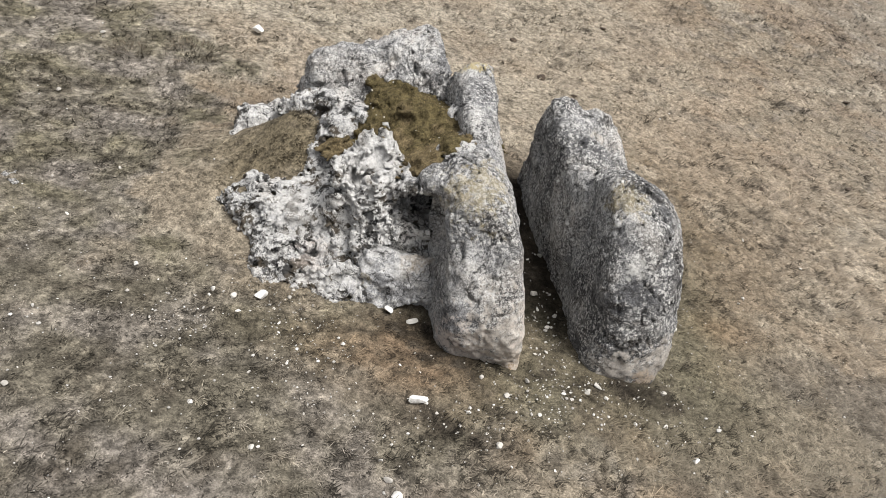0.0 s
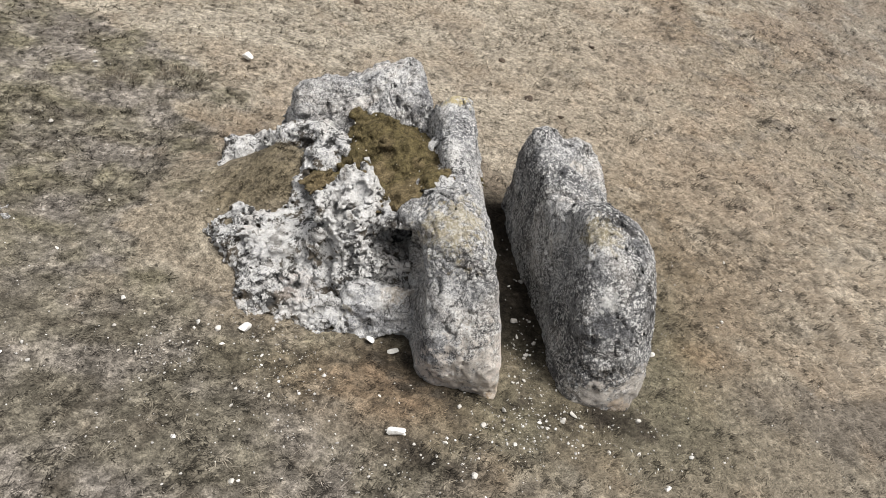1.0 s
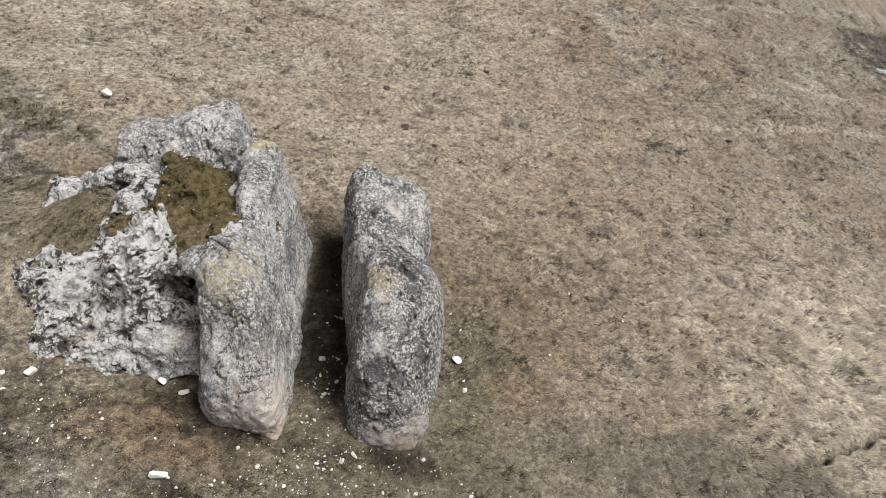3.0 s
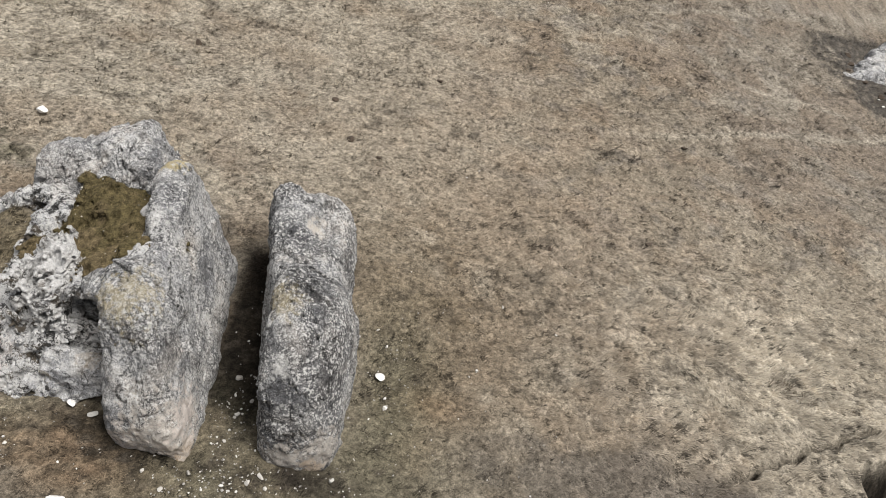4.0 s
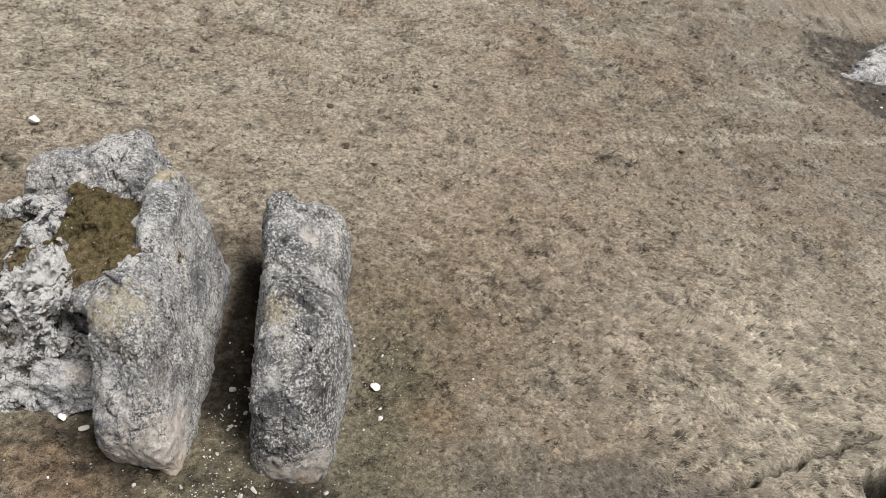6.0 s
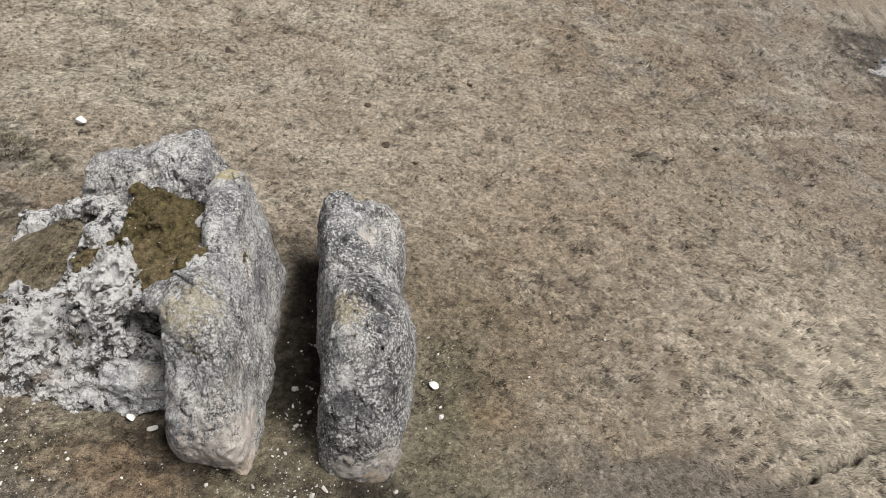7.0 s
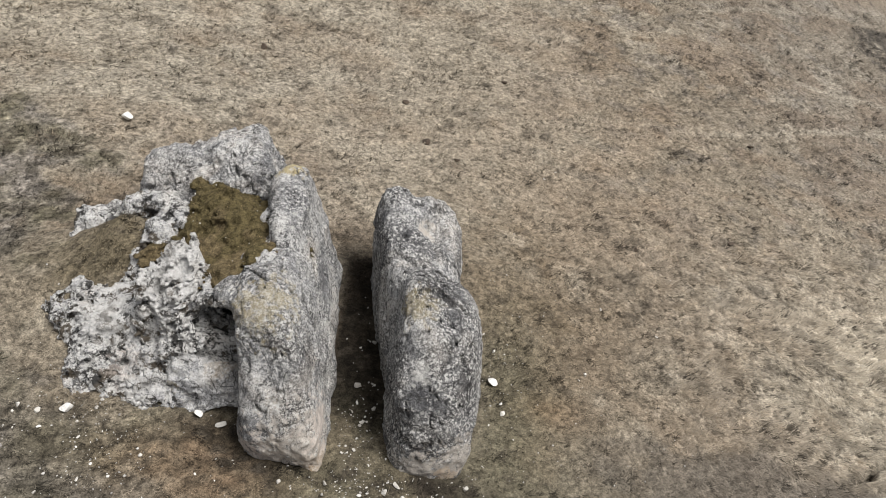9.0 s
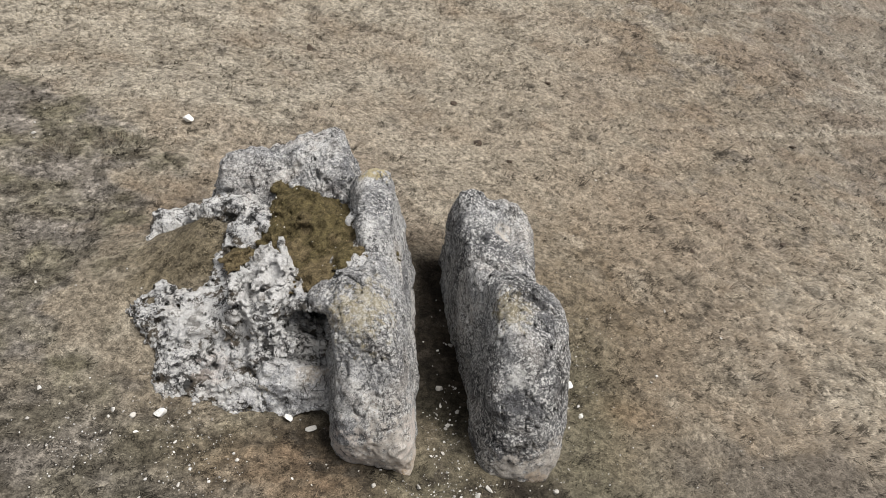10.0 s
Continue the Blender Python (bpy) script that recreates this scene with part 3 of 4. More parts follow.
rear_wall = carve(rear_wall, [groove((-1.3, 13.5, 3.15), (-1.25, 12.8, 2.7), 0.05), groove((-1.9, 13.1, 2.75), (-0.7, 12.95, 2.8), 0.04), groove((-0.15, 13.5, 3.4), (-0.1, 12.9, 3.0), 0.04), groove((0.1, 13.3, 3.35), (0.0, 12.7, 2.8), 0.03)])

ROCKS = {
    "front_block": weathered(front_block, 200, 0.06, 0.018, strata=0.02, lumps=0.03),
    "rear_block": weathered(rear_block, 240, 0.06, 0.018, strata=0.02, lumps=0.03),
    "front_slab": weathered(slab_front, 280, 0.05, 0.018, strata=0.012, lumps=0.025),
    "rear_slab": weathered(slab_rear, 320, 0.05, 0.018, strata=0.015, lumps=0.025),
    "rear_wall": weathered(rear_wall, 360, 0.07, 0.03, pits=0.0, fissures=0.035),
    "core": weathered(core, 400, 0.1, 0.045, fissures=0.1),
    "broken_ridge": weathered(ridge, 440, 0.14, 0.045, lumps=0.06, fissures=0.14),
    "pitted_knob": weathered(knob, 480, 0.07, 0.03, pits=0.10, lumps=0.06, fissures=0.13),
    "alcove_wall": weathered(alcove_wall, 520, 0.08, 0.03, pits=0.03),
    "low_ledge": weathered(low_ledge, 560, 0.08, 0.028, pits=0.13, lumps=0.06, fissures=0.16),
    "side_ledge": weathered(side_ledge, 600, 0.14, 0.05, fissures=0.09),
}
BOUNDS = {
    "front_block": ((1.7, 9.0, -0.7), (3.8, 12.1, 2.5)), "rear_block": ((1.3, 10.8, -0.7), (3.6, 14.2, 2.6)),
    "front_slab": ((-0.15, 8.9, -0.2), (1.65, 12.6, 2.9)), "rear_slab": ((0.1, 11.1, -0.2), (1.95, 13.4, 3.5)),
    "rear_wall": ((-2.4, 12.3, 0.8), (0.8, 14.6, 3.7)), "core": ((-2.4, 10.3, 0.8), (1.0, 13.8, 2.9)),
    "broken_ridge": ((-2.4, 11.0, 1.7), (0.75, 13.4, 3.1)), "pitted_knob": ((-1.6, 10.1, 0.5), (0.5, 11.9, 3.1)),
    "alcove_wall": ((-1.8, 9.6, 0.1), (0.5, 11.2, 2.0)), "low_ledge": ((-3.2, 9.5, 0.5), (-0.7, 12.0, 2.4)),
    "side_ledge": ((-3.4, 12.3, 1.5), (-1.7, 13.6, 2.6)),
}


def rock_part(name, material, parent, step=0.025, label=""):
    v, f = skin(ROCKS[name], *BOUNDS[name], step)
    return part(name, mesh_from(name, v, f), material, parent, label)


standing_slab = thing("standing_rock", (2.7, 11.5, -0.3), "tall grey lichen-spotted limestone slab standing upright in dry turf", "rock")
rock_part("front_block", mat_grey, standing_slab)
rock_part("rear_block", mat_grey, standing_slab)

outcrop = thing("rock_outcrop", (-0.5, 11.5, 0.8), "large weathered limestone outcrop with pitted white ledges and a turfed hollow", "rock")
rock_part("front_slab", mat_slab, outcrop, label="pale grey leaning slab with ochre foot")
rock_part("rear_slab", mat_slab, outcrop)
rock_part("rear_wall", mat_wall, outcrop)
rock_part("core", mat_karst, outcrop, 0.035)
rock_part("broken_ridge", mat_karst, outcrop)
rock_part("pitted_knob", mat_karst, outcrop, 0.02, label="white deeply pitted limestone knob")
rock_part("alcove_wall", mat_alcove, outcrop, label="smooth blue-grey recessed rock face")
rock_part("low_ledge", mat_karst, outcrop, 0.02, label="white pitted sloping ledge")
rock_part("side_ledge", mat_karst, outcrop)


def in_rock(q, margin=0.0):
    hit = np.zeros(len(q), bool)
    for name, f in ROCKS.items():
        lo, hi = (np.array(b) for b in BOUNDS[name])
        near = ((q > lo) & (q < hi)).all(1)
        if near.any():
            hit[near] |= f(q[near]) < margin
    return hit


# ---- turf colours by place ----
TAN, STRAW, GREY, OLIVE, RUST, EARTH = (np.array(c) for c in (
    (0.278, 0.238, 0.183), (0.392, 0.350, 0.280), (0.222, 0.201, 0.177), (0.155, 0.141, 0.096), (0.245, 0.176, 0.117), (0.09, 0.076, 0.059)))


def blend(a, b, w):
    return a + (b - a) * np.clip(w, 0, 1)[:, None]


def heath_at(x, y, n2, n3):
    upper = smooth(-(x + 3.6) - np.maximum(y - 16.0, 0) * 2.2 + 0.6 * n2 + 0.5 * n3, -0.25, 0.35)
    near = smooth(2.2 - x + 0.9 * n2, 0, 2.5) * smooth(10.4 - y + 0.5 * n2, 0, 1.2)
    return np.maximum(upper, near)


def mottle(x, y, heath):
    """Uneven growth: tufted on the heath, combed into streaks down the meadow."""
    tufted = noise2(x, y, 6.5, 3, 801, 0.8)
    combed = noise2(0.34 * (0.85 * x - 0.52 * y), 0.52 * x + 0.85 * y, 4.6, 4, 811, 0.7)
    pale = np.exp(-0.5 * (((x - 11.5) / 3.0) ** 2 + ((y - 12.6) / 2.2) ** 2))
    return np.exp((0.15 + 0.30 * heath) * tufted + (0.04 + 0.20 * pale) * combed)


def trodden(x, y):
    """Narrow animal paths worn pale across the far slope."""
    p1 = np.exp(-((y - (21.4 + 0.335 * (x - 9.0) + 0.12 * np.sin(x))) / 0.16) ** 2) * smooth(x, 8.5, 11.0)
    p2 = np.exp(-((y - (25.75 - 0.06 * (x - 14.5) + 0.05 * np.sin(2 * x))) / 0.14) ** 2) * smooth(x, 13.8, 14.6) * smooth(18.2 - x, 0, 1)
    p3 = np.exp(-((y - (30.7 + 0.42 * (x - 14.6) + 0.1 * np.sin(x))) / 0.16) ** 2) * smooth(x, 11.5, 14.0)
    return np.maximum(np.maximum(p1, p2), p3) * 0.9


def turf_colour(x, y):
    n1, n2, n3, n4 = (noise2(x, y, s, 4, k, 0.6) for s, k in ((0.35, 701), (0.9, 711), (2.2, 721), (5.0, 731)))
    c = np.tile(TAN, (len(x), 1))
    c = blend(c, STRAW, smooth(n2, 0.05, 0.7) * 0.75)
    c = blend(c, GREY, smooth(n3 + 0.5 * n1, 0.1, 0.8) * 0.6)
    c = blend(c, RUST, smooth(n1 - n2 * 0.5, 0.0, 0.7) * 0.45)
    pale = np.exp(-0.5 * (((x - 12.0) / 3.2) ** 2 + ((y - 12.8) / 2.4) ** 2))
    c = blend(c, STRAW * 1.18, pale * (0.95 + 0.4 * n3))
    # heath on the upper slope, its edge running from the outcrop to the far left
    w = heath_at(x, y, n2, n3)
    c = blend(c, blend(np.tile(GREY, (len(x), 1)), OLIVE, 0.45 + 0.9 * n2), w * 0.88)
    c = blend(c, 0.5 * (EARTH + GREY), w * smooth(10.2 - y, 0, 1.0) * (0.25 + 0.4 * n2))
    c = blend(c, EARTH, w * smooth(n3 + 0.6 * n2, 0.25, 0.8) * 0.3)
    c = blend(c, STRAW * 1.15, trodden(x, y))
    earthy = smooth(n4 + 0.5 * n3, -0.7, -0.1)
    c = blend(c, EARTH * 0.22, earthy * smooth(x + 0.5 * n3 + 0.4 * n4, 18.6, 19.1) * smooth(28.6 - y, 0, 0.4) * smooth(y + 0.5 * n3 + 0.35 * (x - 19), 25.9, 26.6) * 1.3 + earthy * smooth(1.5 - np.hypot((x - 19.2) / 1.2, (y - 29.2) / 1.6), 0, 0.4) * 0.9)
    c = blend(c, EARTH * 0.18, (0.6 + 0.4 * earthy) * smooth(x + 0.3 * n3 + 0.2 * n4, 18.45, 18.8) * smooth(31.2 - y + 0.4 * n3 + 0.25 * (x - 18.5), 0, 0.6) * smooth(y + 0.4 * n3 + 0.3 * (x - 19), 25.6, 26.4))
    c = blend(c, STRAW, smooth(9.0 - x, 0, 5) * smooth(y, 13.5, 17.0) * (1 - w) * (0.58 + 0.3 * n2))
    c = blend(c, GREY, smooth(x, 9.0, 15.0) * smooth(y, 17.0, 21.0) * 0.35)
    # dark soil in furrow and hollow, the shade of their depth coloured in
    c = blend(c, EARTH * 0.5, furrow(x, y) * 0.9)
    c = blend(c, EARTH * 0.15, smooth(1.02 - hollow(x, y), 0, 0.12))
    foot = smooth(1.0 - np.hypot((x - 4.8) / 3.6, (y - 8.9) / 1.7) + 0.4 * n2, 0, 0.5)
    c = blend(c, 0.35 * (OLIVE + GREY) + 0.3 * TAN, foot * 0.7)
    c = blend(c, 0.5 * (EARTH + GREY), smooth(1.0 - np.hypot((x - 7.8) / 3.2, (y - 10.1) / 0.9) + 0.45 * n2, 0, 0.5) * 0.75)
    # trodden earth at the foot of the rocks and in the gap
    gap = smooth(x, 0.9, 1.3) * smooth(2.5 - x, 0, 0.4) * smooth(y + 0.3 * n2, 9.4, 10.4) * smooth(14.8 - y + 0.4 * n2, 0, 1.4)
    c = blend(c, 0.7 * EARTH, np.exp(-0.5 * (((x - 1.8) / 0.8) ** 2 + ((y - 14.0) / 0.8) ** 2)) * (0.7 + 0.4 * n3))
    # gap soil, blackened further: the shade between the slabs painted into its colour
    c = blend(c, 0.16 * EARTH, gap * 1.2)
    c = blend(c, RUST * np.array((1.15, 0.98, 0.85)), np.exp(-0.5 * (((x - 4.5) / 0.45) ** 2 + ((y - 11.2) / 0.3) ** 2)) * 0.9)
    c = blend(c, 0.8 * OLIVE + 0.3 * RUST, np.exp(-0.5 * (((x + 2.2) / 0.8) ** 2 + ((y - 12.1) / 0.6) ** 2)) * (1.2 + 0.4 * n3))
    c = blend(c, 0.45 * RUST + 0.35 * OLIVE + 0.2 * TAN, np.exp(-0.5 * (((x - 4.5) / 1.5) ** 2 + ((y - 13.8) / 2.6) ** 2)) * (0.65 + 0.5 * n3))
    c = blend(c, RUST, np.exp(-0.5 * (((x - 7.0) / 3.5) ** 2 + ((y - 19.0) / 4.0) ** 2)) * (0.22 + 0.35 * n2))
    c = blend(c, 0.6 * EARTH + 0.4 * OLIVE, np.exp(-0.5 * (((x + 0.6) / 1.9) ** 2 + ((y - 9.15) / 0.5) ** 2)) * (0.55 + 0.6 * n3))
    rim = np.exp(-0.5 * (((x - 1.2) / 2.0) ** 2 + ((y - 9.2) / 0.8) ** 2)) + np.exp(-0.5 * (((x - 3.9) / 0.6) ** 2 + ((y - 11.3) / 1.6) ** 2))
    c = blend(c, OLIVE, rim * 0.8)
    c = blend(c, RUST, np.exp(-0.5 * (((x + 0.3) / 0.7) ** 2 + ((y - 9.1) / 0.5) ** 2)) * (0.8 + 0.4 * n3))
    # narrow darker patches close against the rock feet
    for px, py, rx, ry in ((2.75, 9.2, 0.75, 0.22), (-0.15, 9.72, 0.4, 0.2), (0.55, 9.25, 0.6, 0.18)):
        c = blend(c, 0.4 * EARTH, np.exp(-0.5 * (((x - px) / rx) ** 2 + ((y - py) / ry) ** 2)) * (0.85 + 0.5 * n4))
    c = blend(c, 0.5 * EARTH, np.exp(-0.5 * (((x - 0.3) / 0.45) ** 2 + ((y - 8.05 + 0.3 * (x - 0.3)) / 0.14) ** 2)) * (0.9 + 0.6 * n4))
    c = blend(c, EARTH, smooth(n4 + 0.4 * n3, 0.35, 0.9) * 0.6)
    return c * mottle(x, y, w)[:, None]


# ---- ground: one sheet to the horizon ----
def spread(lo, hi, step, far):
    mid = np.arange(lo, hi, step)
    out = step * np.cumsum(np.minimum(1.03 ** np.arange(1, 400), 1.5) * 1.16 ** np.maximum(np.arange(1, 400) - 130, 0))
    out = out[out < far]
    return np.concatenate([lo - out[::-1], mid, mid[-1] + out])


gx, gy = spread(-8, 15, 0.07, 900), spread(5, 16, 0.07, 900)
xx, yy = np.meshgrid(gx, gy, indexing="ij")
zz = ground(xx.ravel(), yy.ravel())
idx = np.arange(xx.size).reshape(xx.shape)
quads = np.stack([idx[:-1, :-1].ravel(), idx[1:, :-1].ravel(), idx[1:, 1:].ravel(), idx[:-1, 1:].ravel()], 1)
ground_mesh = mesh_from("ground", np.stack([xx.ravel(), yy.ravel(), zz], 1), quads)
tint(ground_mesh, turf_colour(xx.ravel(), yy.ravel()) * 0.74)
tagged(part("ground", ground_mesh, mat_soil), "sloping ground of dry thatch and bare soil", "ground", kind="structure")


# ---- grass ----
def blades(x, y, z, length, width, lean, heading, rng):
    """One tapered blade at each place: four vertices, one face."""
    n = len(x)
    side = heading + math.pi / 2
    base = np.stack([x, y, z - 0.01], 1)
    w = np.stack([np.cos(side) * width, np.sin(side) * width, rng.normal(0, 0.2, n) * width], 1)
    along = np.stack([np.cos(heading) * np.sin(lean), np.sin(heading) * np.sin(lean), np.cos(lean)], 1) * length[:, None]
    v = np.stack([base - w / 2, base + w / 2, base + along + w * 0.2, base + along - w * 0.2], 1).reshape(-1, 3)
    return v, np.arange(4 * n).reshape(n, 4)


def sward(tufts, each, lo, hi, size, seed):
    """Tufts of blades over a stretch of the slope, combed downhill."""
    rng = np.random.RandomState(seed)
    x, y = rng.uniform(lo[0], hi[0], tufts), rng.uniform(lo[1], hi[1], tufts)
    bare = noise2(x, y, 2.6, 3, 751) + 0.6 * noise2(x, y, 7.0, 2, 755)
    keep = bare < rng.normal(0.5, 0.25, tufts)
    keep &= (hollow(x, y) > 1.07) & (furrow(x, y) < 0.12)
    bald = 1.4 * np.exp(-0.5 * (((x - 1.65) / 0.42) ** 2 + ((y - 11.4) / 1.5) ** 2)) + 1.05 * smooth(x, 18.5, 18.9) * smooth(31.0 - y, 0, 0.6) * smooth(y, 25.7, 26.3)
    keep &= rng.rand(tufts) > bald * 0.9
    x, y = x[keep], y[keep]
    n = len(x)
    pale = np.exp(-0.5 * (((x - 11.5) / 3.5) ** 2 + ((y - 12.8) / 2.5) ** 2))
    long = size * (0.55 + 0.5 * smooth(noise2(x, y, 1.1, 3, 761), -0.2, 0.6) + 0.6 * pale) * rng.uniform(0.6, 1.3, n)
    comb = -0.55 + 0.9 * noise2(x, y, 0.7, 2, 771)
    heath = heath_at(x, y, noise2(x, y, 0.9, 4, 711, 0.6), noise2(x, y, 2.2, 4, 721, 0.6))
    clump = noise2(x, y, 8.5, 2, 791) + 0.5 * noise2(x, y, 1.3, 2, 795)
    tussock = 0.1 * np.exp(-0.5 * (((x - 5.0) / 2.3) ** 2 + ((y - 13.5) / 3.2) ** 2))
    dark = smooth(clump - 0.2 * pale - 0.09 + 0.31 * heath + tussock + rng.normal(0, 0.08, n), 0.19, 0.33) * np.where(rng.rand(n) < 0.9, 1, 0.3)
    shade = np.exp(rng.normal(0, 0.10 + 0.1 * heath, n)) * (1.04 - 0.8 * dark)
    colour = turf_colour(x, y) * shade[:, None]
    wide = (0.9 - 0.5 * pale)
    i = np.repeat(np.arange(n), each)
    m = len(i)
    off = np.abs(rng.normal(0, 0.25, m)) * size
    turn = rng.uniform(0, 2 * math.pi, m)
    bx, by = x[i] + off * np.cos(turn), y[i] + off * np.sin(turn)
    bz = ground(bx, by)
    heading = comb[i] + rng.normal(0, 1.0, m) * wide[i]
    lean = np.clip(rng.normal(1.18, 0.22, m), 0.3, 1.45)
    ok = ~in_rock(np.stack([bx, by, bz + 0.02], 1), 0.03)
    bx, by, bz, heading, lean, i = bx[ok], by[ok], bz[ok], heading[ok], lean[ok], i[ok]
    m = len(i)
    v, f = blades(bx, by, bz, long[i] * rng.uniform(0.5, 1.3, m), size * rng.uniform(0.09, 0.15, m), lean, heading, rng)
    c = colour[i] * rng.uniform(0.9, 1.12, m)[:, None]
    return v, f, np.repeat(c, 4, axis=0)


for lo, hi, tufts, size, seed in (((-7, 5.5), (15, 15), 66000, 0.10, 1), ((-9, 15), (23, 33), 56000, 0.135, 2)):
    v, f, c = sward(tufts, 6, lo, hi, size, seed)
    me = mesh_from("dry_grass", v, f, False)
    tint(me, c)
    tagged(part("dry_grass", me, mat_blade), "short combed dry grass covering the slope", "grass", kind="stuff")

# ---- turf in the hollow of the outcrop ----
turf = weathered(join([ellipsoid((-0.1, 11.85, 2.16), (1.15, 1.25, 0.5)), ellipsoid((0.05, 11.15, 2.3), (0.42, 0.45, 0.26)), ellipsoid((-0.55, 12.75, 2.44), (0.5, 0.62, 0.40)), ellipsoid((0.42, 11.3, 2.38), (0.3, 0.45, 0.28)), ellipsoid((-1.28, 11.75, 2.24), (0.34, 0.42, 0.28))], 0.2), 640, 0.12, 0.05, lumps=0.05)
turf_lens = turf
turf = lambda q: np.maximum(turf_lens(q), np.maximum(2.33 - q[:, 2], 10.62 - q[:, 1]))
v, f = skin(turf, (-1.9, 10.3, 1.5), (1.2, 13.6, 3.2), 0.03)
me = mesh_from("turf_patch", v, f)
MOSS = np.array((0.085, 0.069, 0.034))
tint(me, blend(np.tile(MOSS, (len(v), 1)), np.array((0.118, 0.092, 0.052)), smooth(noise2(v[:, 0], v[:, 1], 2.5, 3, 781), -0.3, 0.5)))
hollow_turf = tagged(part("turf_patch", me, mat_soil), "mossy olive-brown turf filling a hollow on the rock", "turf")
rng = np.random.RandomState(5)
up = v[rng.randint(0, len(v), 22000)]
up = up[up[:, 2] > 2.45]
n = len(up)
bv, bf = blades(up[:, 0], up[:, 1], up[:, 2], rng.uniform(0.015, 0.04, n), rng.uniform(0.006, 0.012, n), rng.uniform(0.3, 1.3, n), rng.uniform(0, 6.28, n), rng)
me = mesh_from("moss", bv, bf, False)
shade = np.exp(rng.normal(0, 0.35, n)) * np.where(rng.rand(n) < 0.04, 2.2, 1)
tint(me, np.repeat(blend(np.tile(MOSS, (n, 1)), np.array((0.14, 0.105, 0.058)), rng.rand(n)) * shade[:, None], 4, axis=0))
tagged(part("moss", me, mat_blade, hollow_turf, "short mossy blades"), kind="stuff")


# ---- stones, clods and smaller outcrops ----
def pebble_mesh(name, seed, material, flat=0.62):
    """An angular broken stone, about one metre across before scaling."""
    bm = bmesh.new()
    bmesh.ops.create_icosphere(bm, subdivisions=2, radius=0.5)
    rng = np.random.RandomState(seed)
    cuts = [(Vector(rng.normal(0, 1, 3)).normalized(), rng.uniform(0.16, 0.38)) for _ in range(11)]
    for v in bm.verts:
        for d, r in cuts:
            k = v.co.dot(d)
            if k > r:
                v.co -= d * (k - r) * 0.9
        v.co *= 1 + 0.10 * noise.noise(v.co * 4 + Vector((seed, 0, 0)))
        v.co.z *= flat
    me = bpy.data.meshes.new(name)
    bm.to_mesh(me)
    bm.free()
    me.materials.append(material)
    return me


mat_bright, hn, hl, hb = nodes_of("fresh_white_limestone")
hl.new(ramp(hn, hl, tex(hn, hl, hn.new("ShaderNodeTexCoord").outputs["Object"], 7, 7, 0.7), [(0.35, (0.52, 0.50, 0.46)), (0.55, (0.76, 0.75, 0.72))]), hb.inputs["Base Color"])
hb.inputs["Roughness"].default_value = 0.9
STONES = [pebble_mesh("stone", 900 + k, mat_stone) for k in range(7)]
BRIGHT = [pebble_mesh("stone", 920 + k, mat_bright, 0.75) for k in range(4)]


def lay_stone(x, y, size, rng, name="stone", label="small chalky white stone lying in the turf", meshes=STONES, group="loose stones", category="stone", sink=0.12):
    ob = new(name, meshes[rng.randint(len(meshes))])
    z = float(ground(np.array([x]), np.array([y]))[0])
    ob.matrix_basis = pose(x, y, z + size * (0.3 - sink), rng.uniform(-12, 12), rng.uniform(-12, 12) + 15, rng.uniform(0, 360)) @ Matrix.Diagonal((size * rng.uniform(0.8, 1.2), size * rng.uniform(0.7, 1.0), size * rng.uniform(0.7, 1.1), 1))
    return tagged(ob, label, category, group)


rng = np.random.RandomState(77)
for x, y, size in ((-0.08, 8.32, 0.25), (-2.12, 9.58, 0.22), (-0.52, 9.93, 0.19), (-3.34, 16.5, 0.33), (3.68, 11.53, 0.22)):
    lay_stone(x, y, size, rng, label="fist-sized bright white stone on trodden earth", meshes=BRIGHT, sink=-0.02)
for x, y, size in ((3.8, 10.93, 0.14), (1.59, 10.91, 0.16), (0.86, 7.91, 0.13), (1.4, 8.49, 0.11), (3.39, 8.23, 0.13), (-1.05, 9.09, 0.09), (-1.81, 7.26, 0.1),
                   (5.87, 13.8, 0.08), (5.32, 12.09, 0.08), (6.87, 13.36, 0.09), (5.19, 11.9, 0.08), (-3.67, 9.72, 0.12), (-5.9, 13.4, 0.14), (-5.85, 15.4, 0.12),
                   (-4.28, 7.53, 0.12), (3.12, 8.72, 0.09), (1.3, 9.05, 0.13), (0.7, 9.0, 0.1), (1.0, 8.75, 0.11), (2.25, 9.12, 0.16), (2.1, 9.0, 0.12), (2.35, 8.95, 0.1),
                   (3.2, 9.25, 0.14), (-1.8, 9.72, 0.1), (-2.45, 9.5, 0.13), (-2.7, 9.55, 0.1), (-0.2, 9.82, 0.18), (1.75, 11.9, 0.12), (1.7, 10.2, 0.13), (1.85, 10.5, 0.1), (1.62, 9.7, 0.11), (-0.38, 7.15, 0.14), (-0.3, 6.95, 0.2), (-0.2, 6.8, 0.16), (-0.45, 6.85, 0.12)):
    lay_stone(x, y, size, rng)
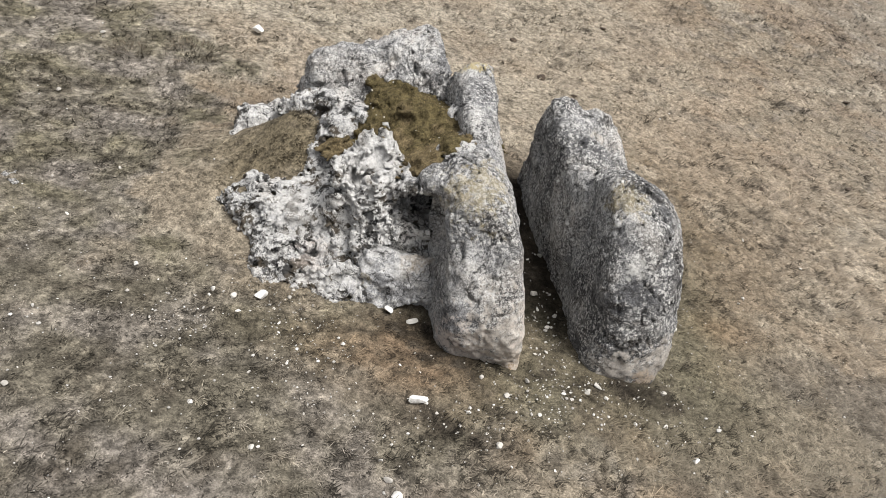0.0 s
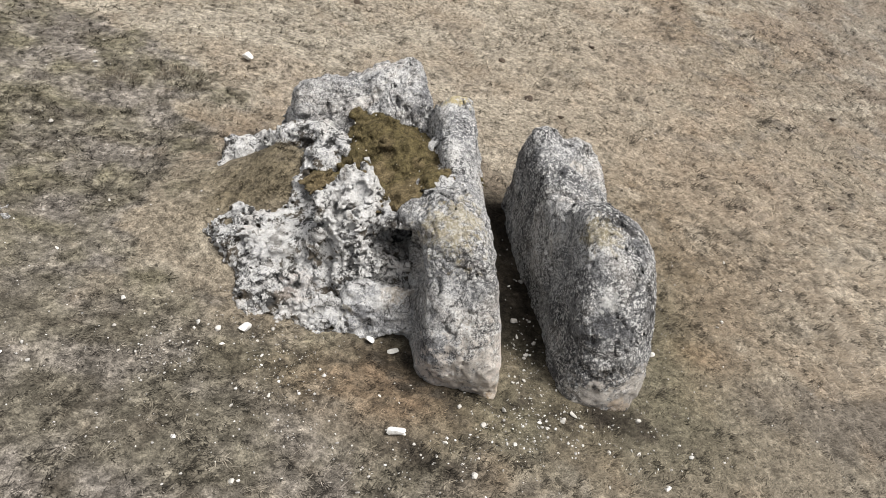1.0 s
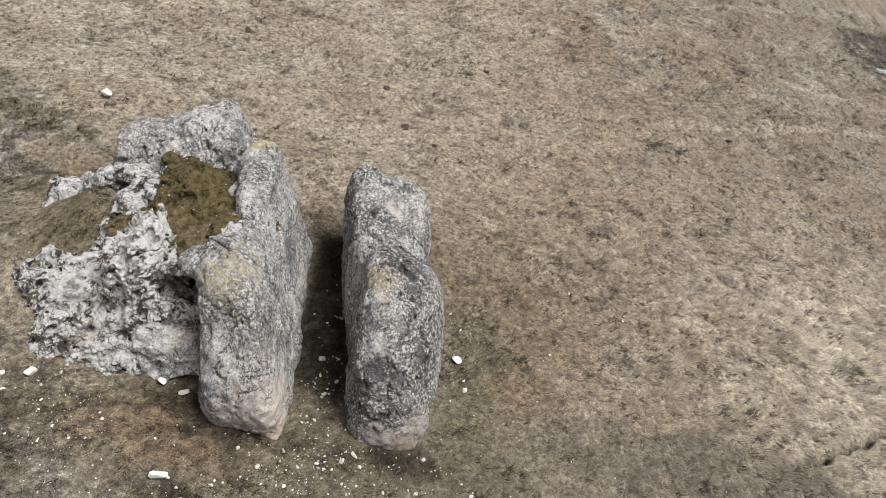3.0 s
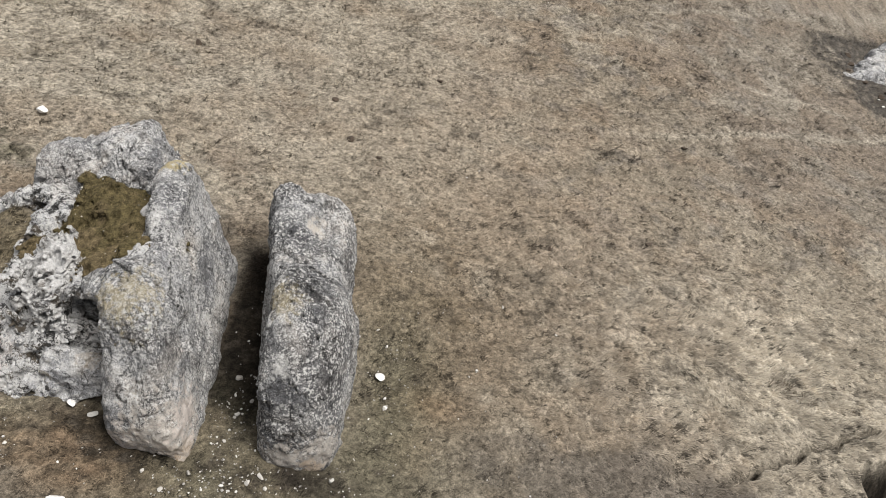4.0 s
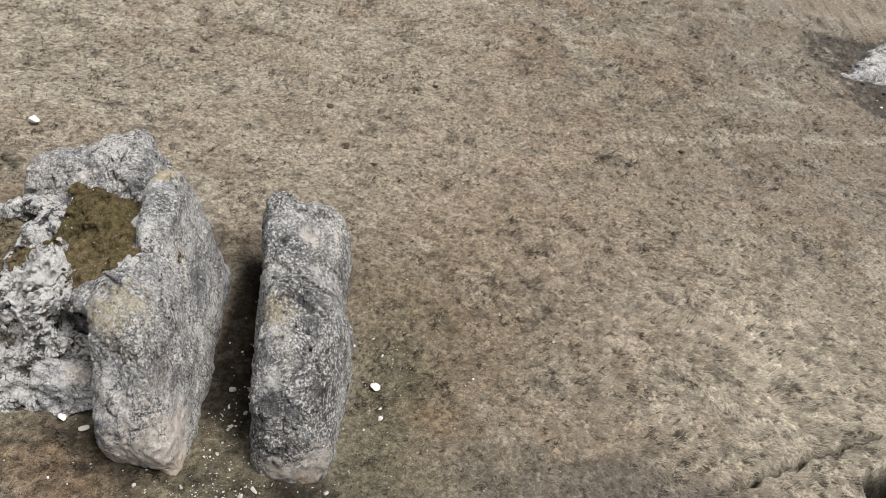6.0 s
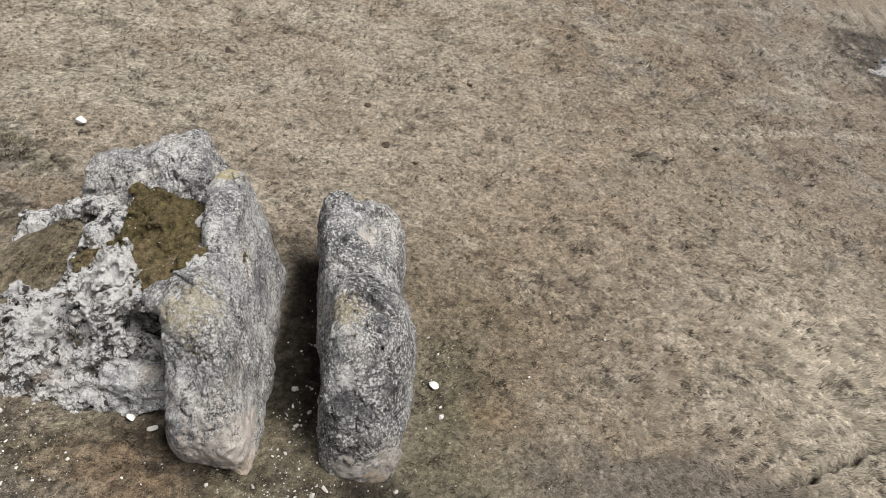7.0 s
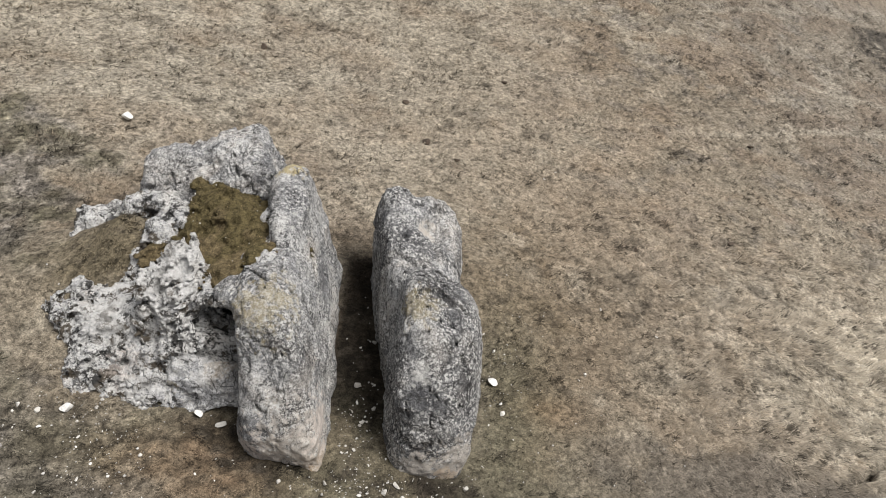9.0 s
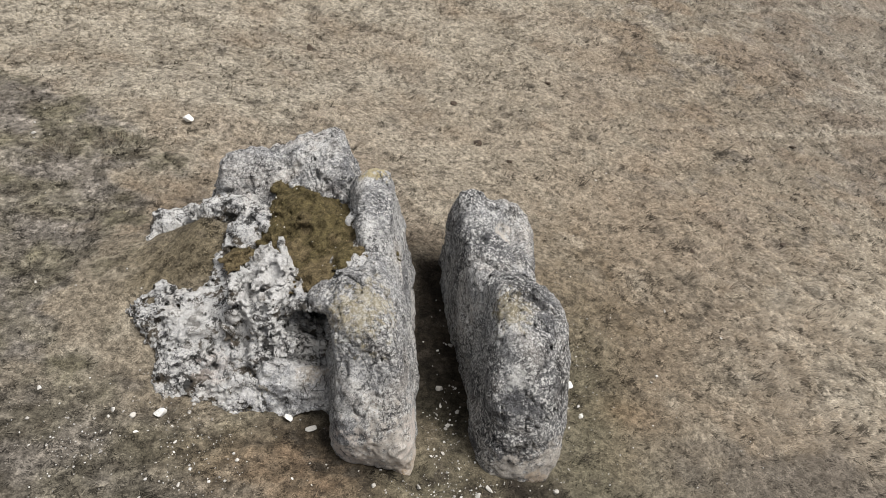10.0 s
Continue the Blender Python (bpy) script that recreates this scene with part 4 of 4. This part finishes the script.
for cx, cy, sx, sy, count, lo, hi in ((1.65, 10.6, 0.18, 1.0, 20, 0.04, 0.1), (2.0, 8.9, 1.3, 0.35, 26, 0.03, 0.08), (-0.6, 8.4, 1.2, 0.6, 30, 0.025, 0.06), (-2.6, 9.3, 0.7, 0.35, 22, 0.03, 0.09),
                                      (3.75, 11.2, 0.2, 0.9, 18, 0.03, 0.08), (-3.6, 8.4, 1.6, 1.3, 34, 0.022, 0.05), (-1.2, 7.6, 1.4, 0.7, 16, 0.02, 0.045), (2.6, 8.0, 1.8, 0.6, 16, 0.03, 0.07), (6.0, 12.5, 2.6, 3.0, 20, 0.025, 0.06),
                                      (0.4, 8.2, 0.35, 0.12, 14, 0.05, 0.1), (-5.5, 14.5, 1.2, 2.0, 12, 0.04, 0.09), (4, 24, 6, 3.5, 12, 0.06, 0.11), (20.1, 26.5, 0.5, 0.35, 12, 0.1, 0.3)):
    laid = 0
    while laid < count:
        x, y = rng.normal(cx, sx), rng.normal(cy, sy)
        p = np.array([[x, y, float(ground(np.array([x]), np.array([y]))[0]) + 0.03]])
        if in_rock(p, 0.04)[0]:
            laid += 0.2
            continue
        lay_stone(x, y, rng.uniform(lo, hi) * (1.2 if rng.rand() < 0.1 else 0.75), rng)
        laid += 1

# pale grit strewn over trodden ground, too fine to count
def grit(patches, seed):
    rng = np.random.RandomState(seed)
    x = np.concatenate([rng.normal(cx, sx, n) for cx, cy, sx, sy, n in patches])
    y = np.concatenate([rng.normal(cy, sy, n) for cx, cy, sx, sy, n in patches])
    keep = noise2(x, y, 1.7, 3, 821) + rng.normal(0, 0.25, len(x)) > 0.05
    x, y = x[keep], y[keep]
    at = np.stack([x, y, ground(x, y) + 0.012], 1)
    at = at[~in_rock(at, 0.02)]
    n = len(at)
    ball = bmesh.new()
    bmesh.ops.create_icosphere(ball, subdivisions=1, radius=0.5)
    shape = np.array([v.co for v in ball.verts])
    tri = np.array([[v.index for v in f.verts] for f in ball.faces])
    ball.free()
    size = np.exp(rng.normal(math.log(0.017), 0.45, n))[:, None, None] * rng.uniform(0.6, 1.3, (n, 1, 3))
    turn = rng.uniform(0, 6.28, n)
    v = shape[None] * size * rng.uniform(0.75, 1.2, (n, len(shape), 1))
    c, q = np.cos(turn)[:, None], np.sin(turn)[:, None]
    v = np.stack([v[:, :, 0] * c - v[:, :, 1] * q, v[:, :, 0] * q + v[:, :, 1] * c, v[:, :, 2] * 0.7], 2) + at[:, None]
    f = (tri[None] + len(shape) * np.arange(n)[:, None, None]).reshape(-1, 3)
    return mesh_from("grit", v.reshape(-1, 3), f, False)


tagged(part("grit", grit(((-3.6, 8.2, 1.9, 1.2, 900), (-2.6, 9.4, 0.8, 0.4, 350), (0.5, 8.3, 1.6, 0.7, 700), (2.2, 8.9, 1.0, 0.4, 350), (1.65, 10.6, 0.25, 1.2, 220),
                          (-5.5, 14.5, 1.4, 1.8, 160), (3.9, 11.2, 0.3, 1.2, 160), (6.5, 11.5, 2.5, 1.5, 220)), 31), mat_grit), "pale limestone grit scattered over trodden earth", "grit", kind="stuff")

mat_clod, cn, cl, cb = nodes_of("dark_dried_clod")
cl.new(ramp(cn, cl, tex(cn, cl, cn.new("ShaderNodeTexCoord").outputs["Object"], 9, 6, 0.7), [(0.3, (0.03, 0.022, 0.016)), (0.7, (0.09, 0.065, 0.045))]), cb.inputs["Base Color"])
cb.inputs["Roughness"].default_value = 0.95
CLODS = [pebble_mesh("clod", 950 + k, mat_clod, 0.45) for k in range(3)]
for x, y, size in ((2.49, 18.66, 0.3), (1.94, 20.25, 0.24), (9.37, 16.83, 0.24), (11.29, 21.4, 0.3), (-1.73, 21.78, 0.3), (4.53, 22.28, 0.22), (12.5, 13.3, 0.2), (3.2, 18.1, 0.2), (7.0, 16.0, 0.16)):
    lay_stone(x, y, size, rng, "clod", "dark dried clod lying on the grass", CLODS, "dark clods", "clod", 0.15)


for x, y, size in ((19.6, 27.2, 0.34), (19.95, 27.5, 0.28), (20.3, 27.0, 0.36), (19.3, 27.9, 0.3), (20.6, 27.5, 0.3), (20.0, 26.8, 0.24), (19.2, 29.0, 0.3), (18.9, 28.5, 0.26), (19.35, 29.7, 0.32), (20.8, 26.7, 0.3)):
    lay_stone(x, y, size, rng, "clod", "dark crumbled clod of earth beside a pale boulder", CLODS, "dark clods", "clod", 0.15)


def low_rock(f, lo, hi, label, seed, material, step=0.03):
    v, q = skin(weathered(f, seed, 0.12, 0.05, pits=0.05, fissures=0.08), lo, hi, step)
    return tagged(part("low_rock", mesh_from("low_rock", v, q), material), label, "rock", "low outcrops")


low_rock(join([ellipsoid((-5.8, 11.2, 2.27), (0.5, 0.26, 0.12)), ellipsoid((-5.25, 11.15, 2.12), (0.18, 0.18, 0.12))], 0.1), (-6.6, 10.7, 1.9), (-4.8, 11.7, 2.7), "low white rock breaking through the heath", 660, mat_karst)
far_rock = convex([
    ((18.9, 28.1, -2.95), (0.2, -0.88, 0.42)), ((19.0, 28.6, -2.78), (0.09, -0.2, 0.97)), ((18.55, 28.2, -2.85), (-0.6, 0.62, 0.5)), ((24.0, 29, -3), (1, 0, 0.2)),
    ((21, 32.4, -2.5), (0, 1, 0.2)), ((21, 29, -4.6), (0, 0, -1))], 0.1)
low_rock(join([ellipsoid((20.0, 26.35, -3.62), (0.5, 0.32, 0.34)), ellipsoid((20.6, 26.7, -3.7), (0.4, 0.35, 0.3))], 0.1), (19.2, 25.6, -4.4), (21.4, 27.5, -2.9), "low pale rock half sunk in dark crumbled earth", 670, mat_wall, 0.05)
low_rock(far_rock, (18.0, 27.4, -4.6), (24.6, 32.9, -1.6), "pale grey boulder jutting from dark earth", 680, mat_wall, 0.06)


def grass_tuft(x, y, radius, count, seed, colour, label):
    """A single clump of longer blades leaning outwards."""
    rng = np.random.RandomState(seed)
    ang, r = rng.uniform(0, 6.28, count), radius * np.sqrt(rng.rand(count))
    bx, by = x + 1.2 * r * np.cos(ang), y + r * np.sin(ang)
    v, f = blades(bx, by, ground(bx, by), rng.uniform(0.05, 0.14, count), rng.uniform(0.006, 0.013, count), rng.uniform(0.6, 1.4, count), ang + rng.normal(0, 0.6, count), rng)
    me = mesh_from("grass_tuft", v, f, False)
    tint(me, np.repeat(np.array(colour) * np.exp(rng.normal(0, 0.35, count))[:, None], 4, axis=0))
    return tagged(part("grass_tuft", me, mat_blade), label, "grass tuft", "dark tufts")


for k, (x, y, r, count) in enumerate(((11.3, 13.0, 0.2, 420), (11.75, 12.8, 0.12, 160), (-5.3, 15.0, 0.3, 350), (-4.3, 15.4, 0.4, 450), (12.6, 12.6, 0.15, 150))):
    grass_tuft(x, y, r, count, 300 + k, (0.10, 0.082, 0.06), "dark withered grass tuft on the pale slope")

# pebbles strewn over the turf in the hollow
rng = np.random.RandomState(21)
tops = [p for p in (v.co.copy() for v in hollow_turf.data.vertices) if p.z > 2.56]
for k in range(16):
    p = tops[rng.randint(len(tops))]
    size = rng.uniform(0.02, 0.055)
    ob = new("stone", STONES[rng.randint(len(STONES))])
    ob.matrix_basis = pose(p.x, p.y, p.z + size * 0.15, 0, rng.uniform(-15, 15), rng.uniform(0, 360)) @ Matrix.Diagonal((size, size * 0.8, size, 1))
    tagged(ob, "small pale pebble on mossy turf", "stone", "loose stones")
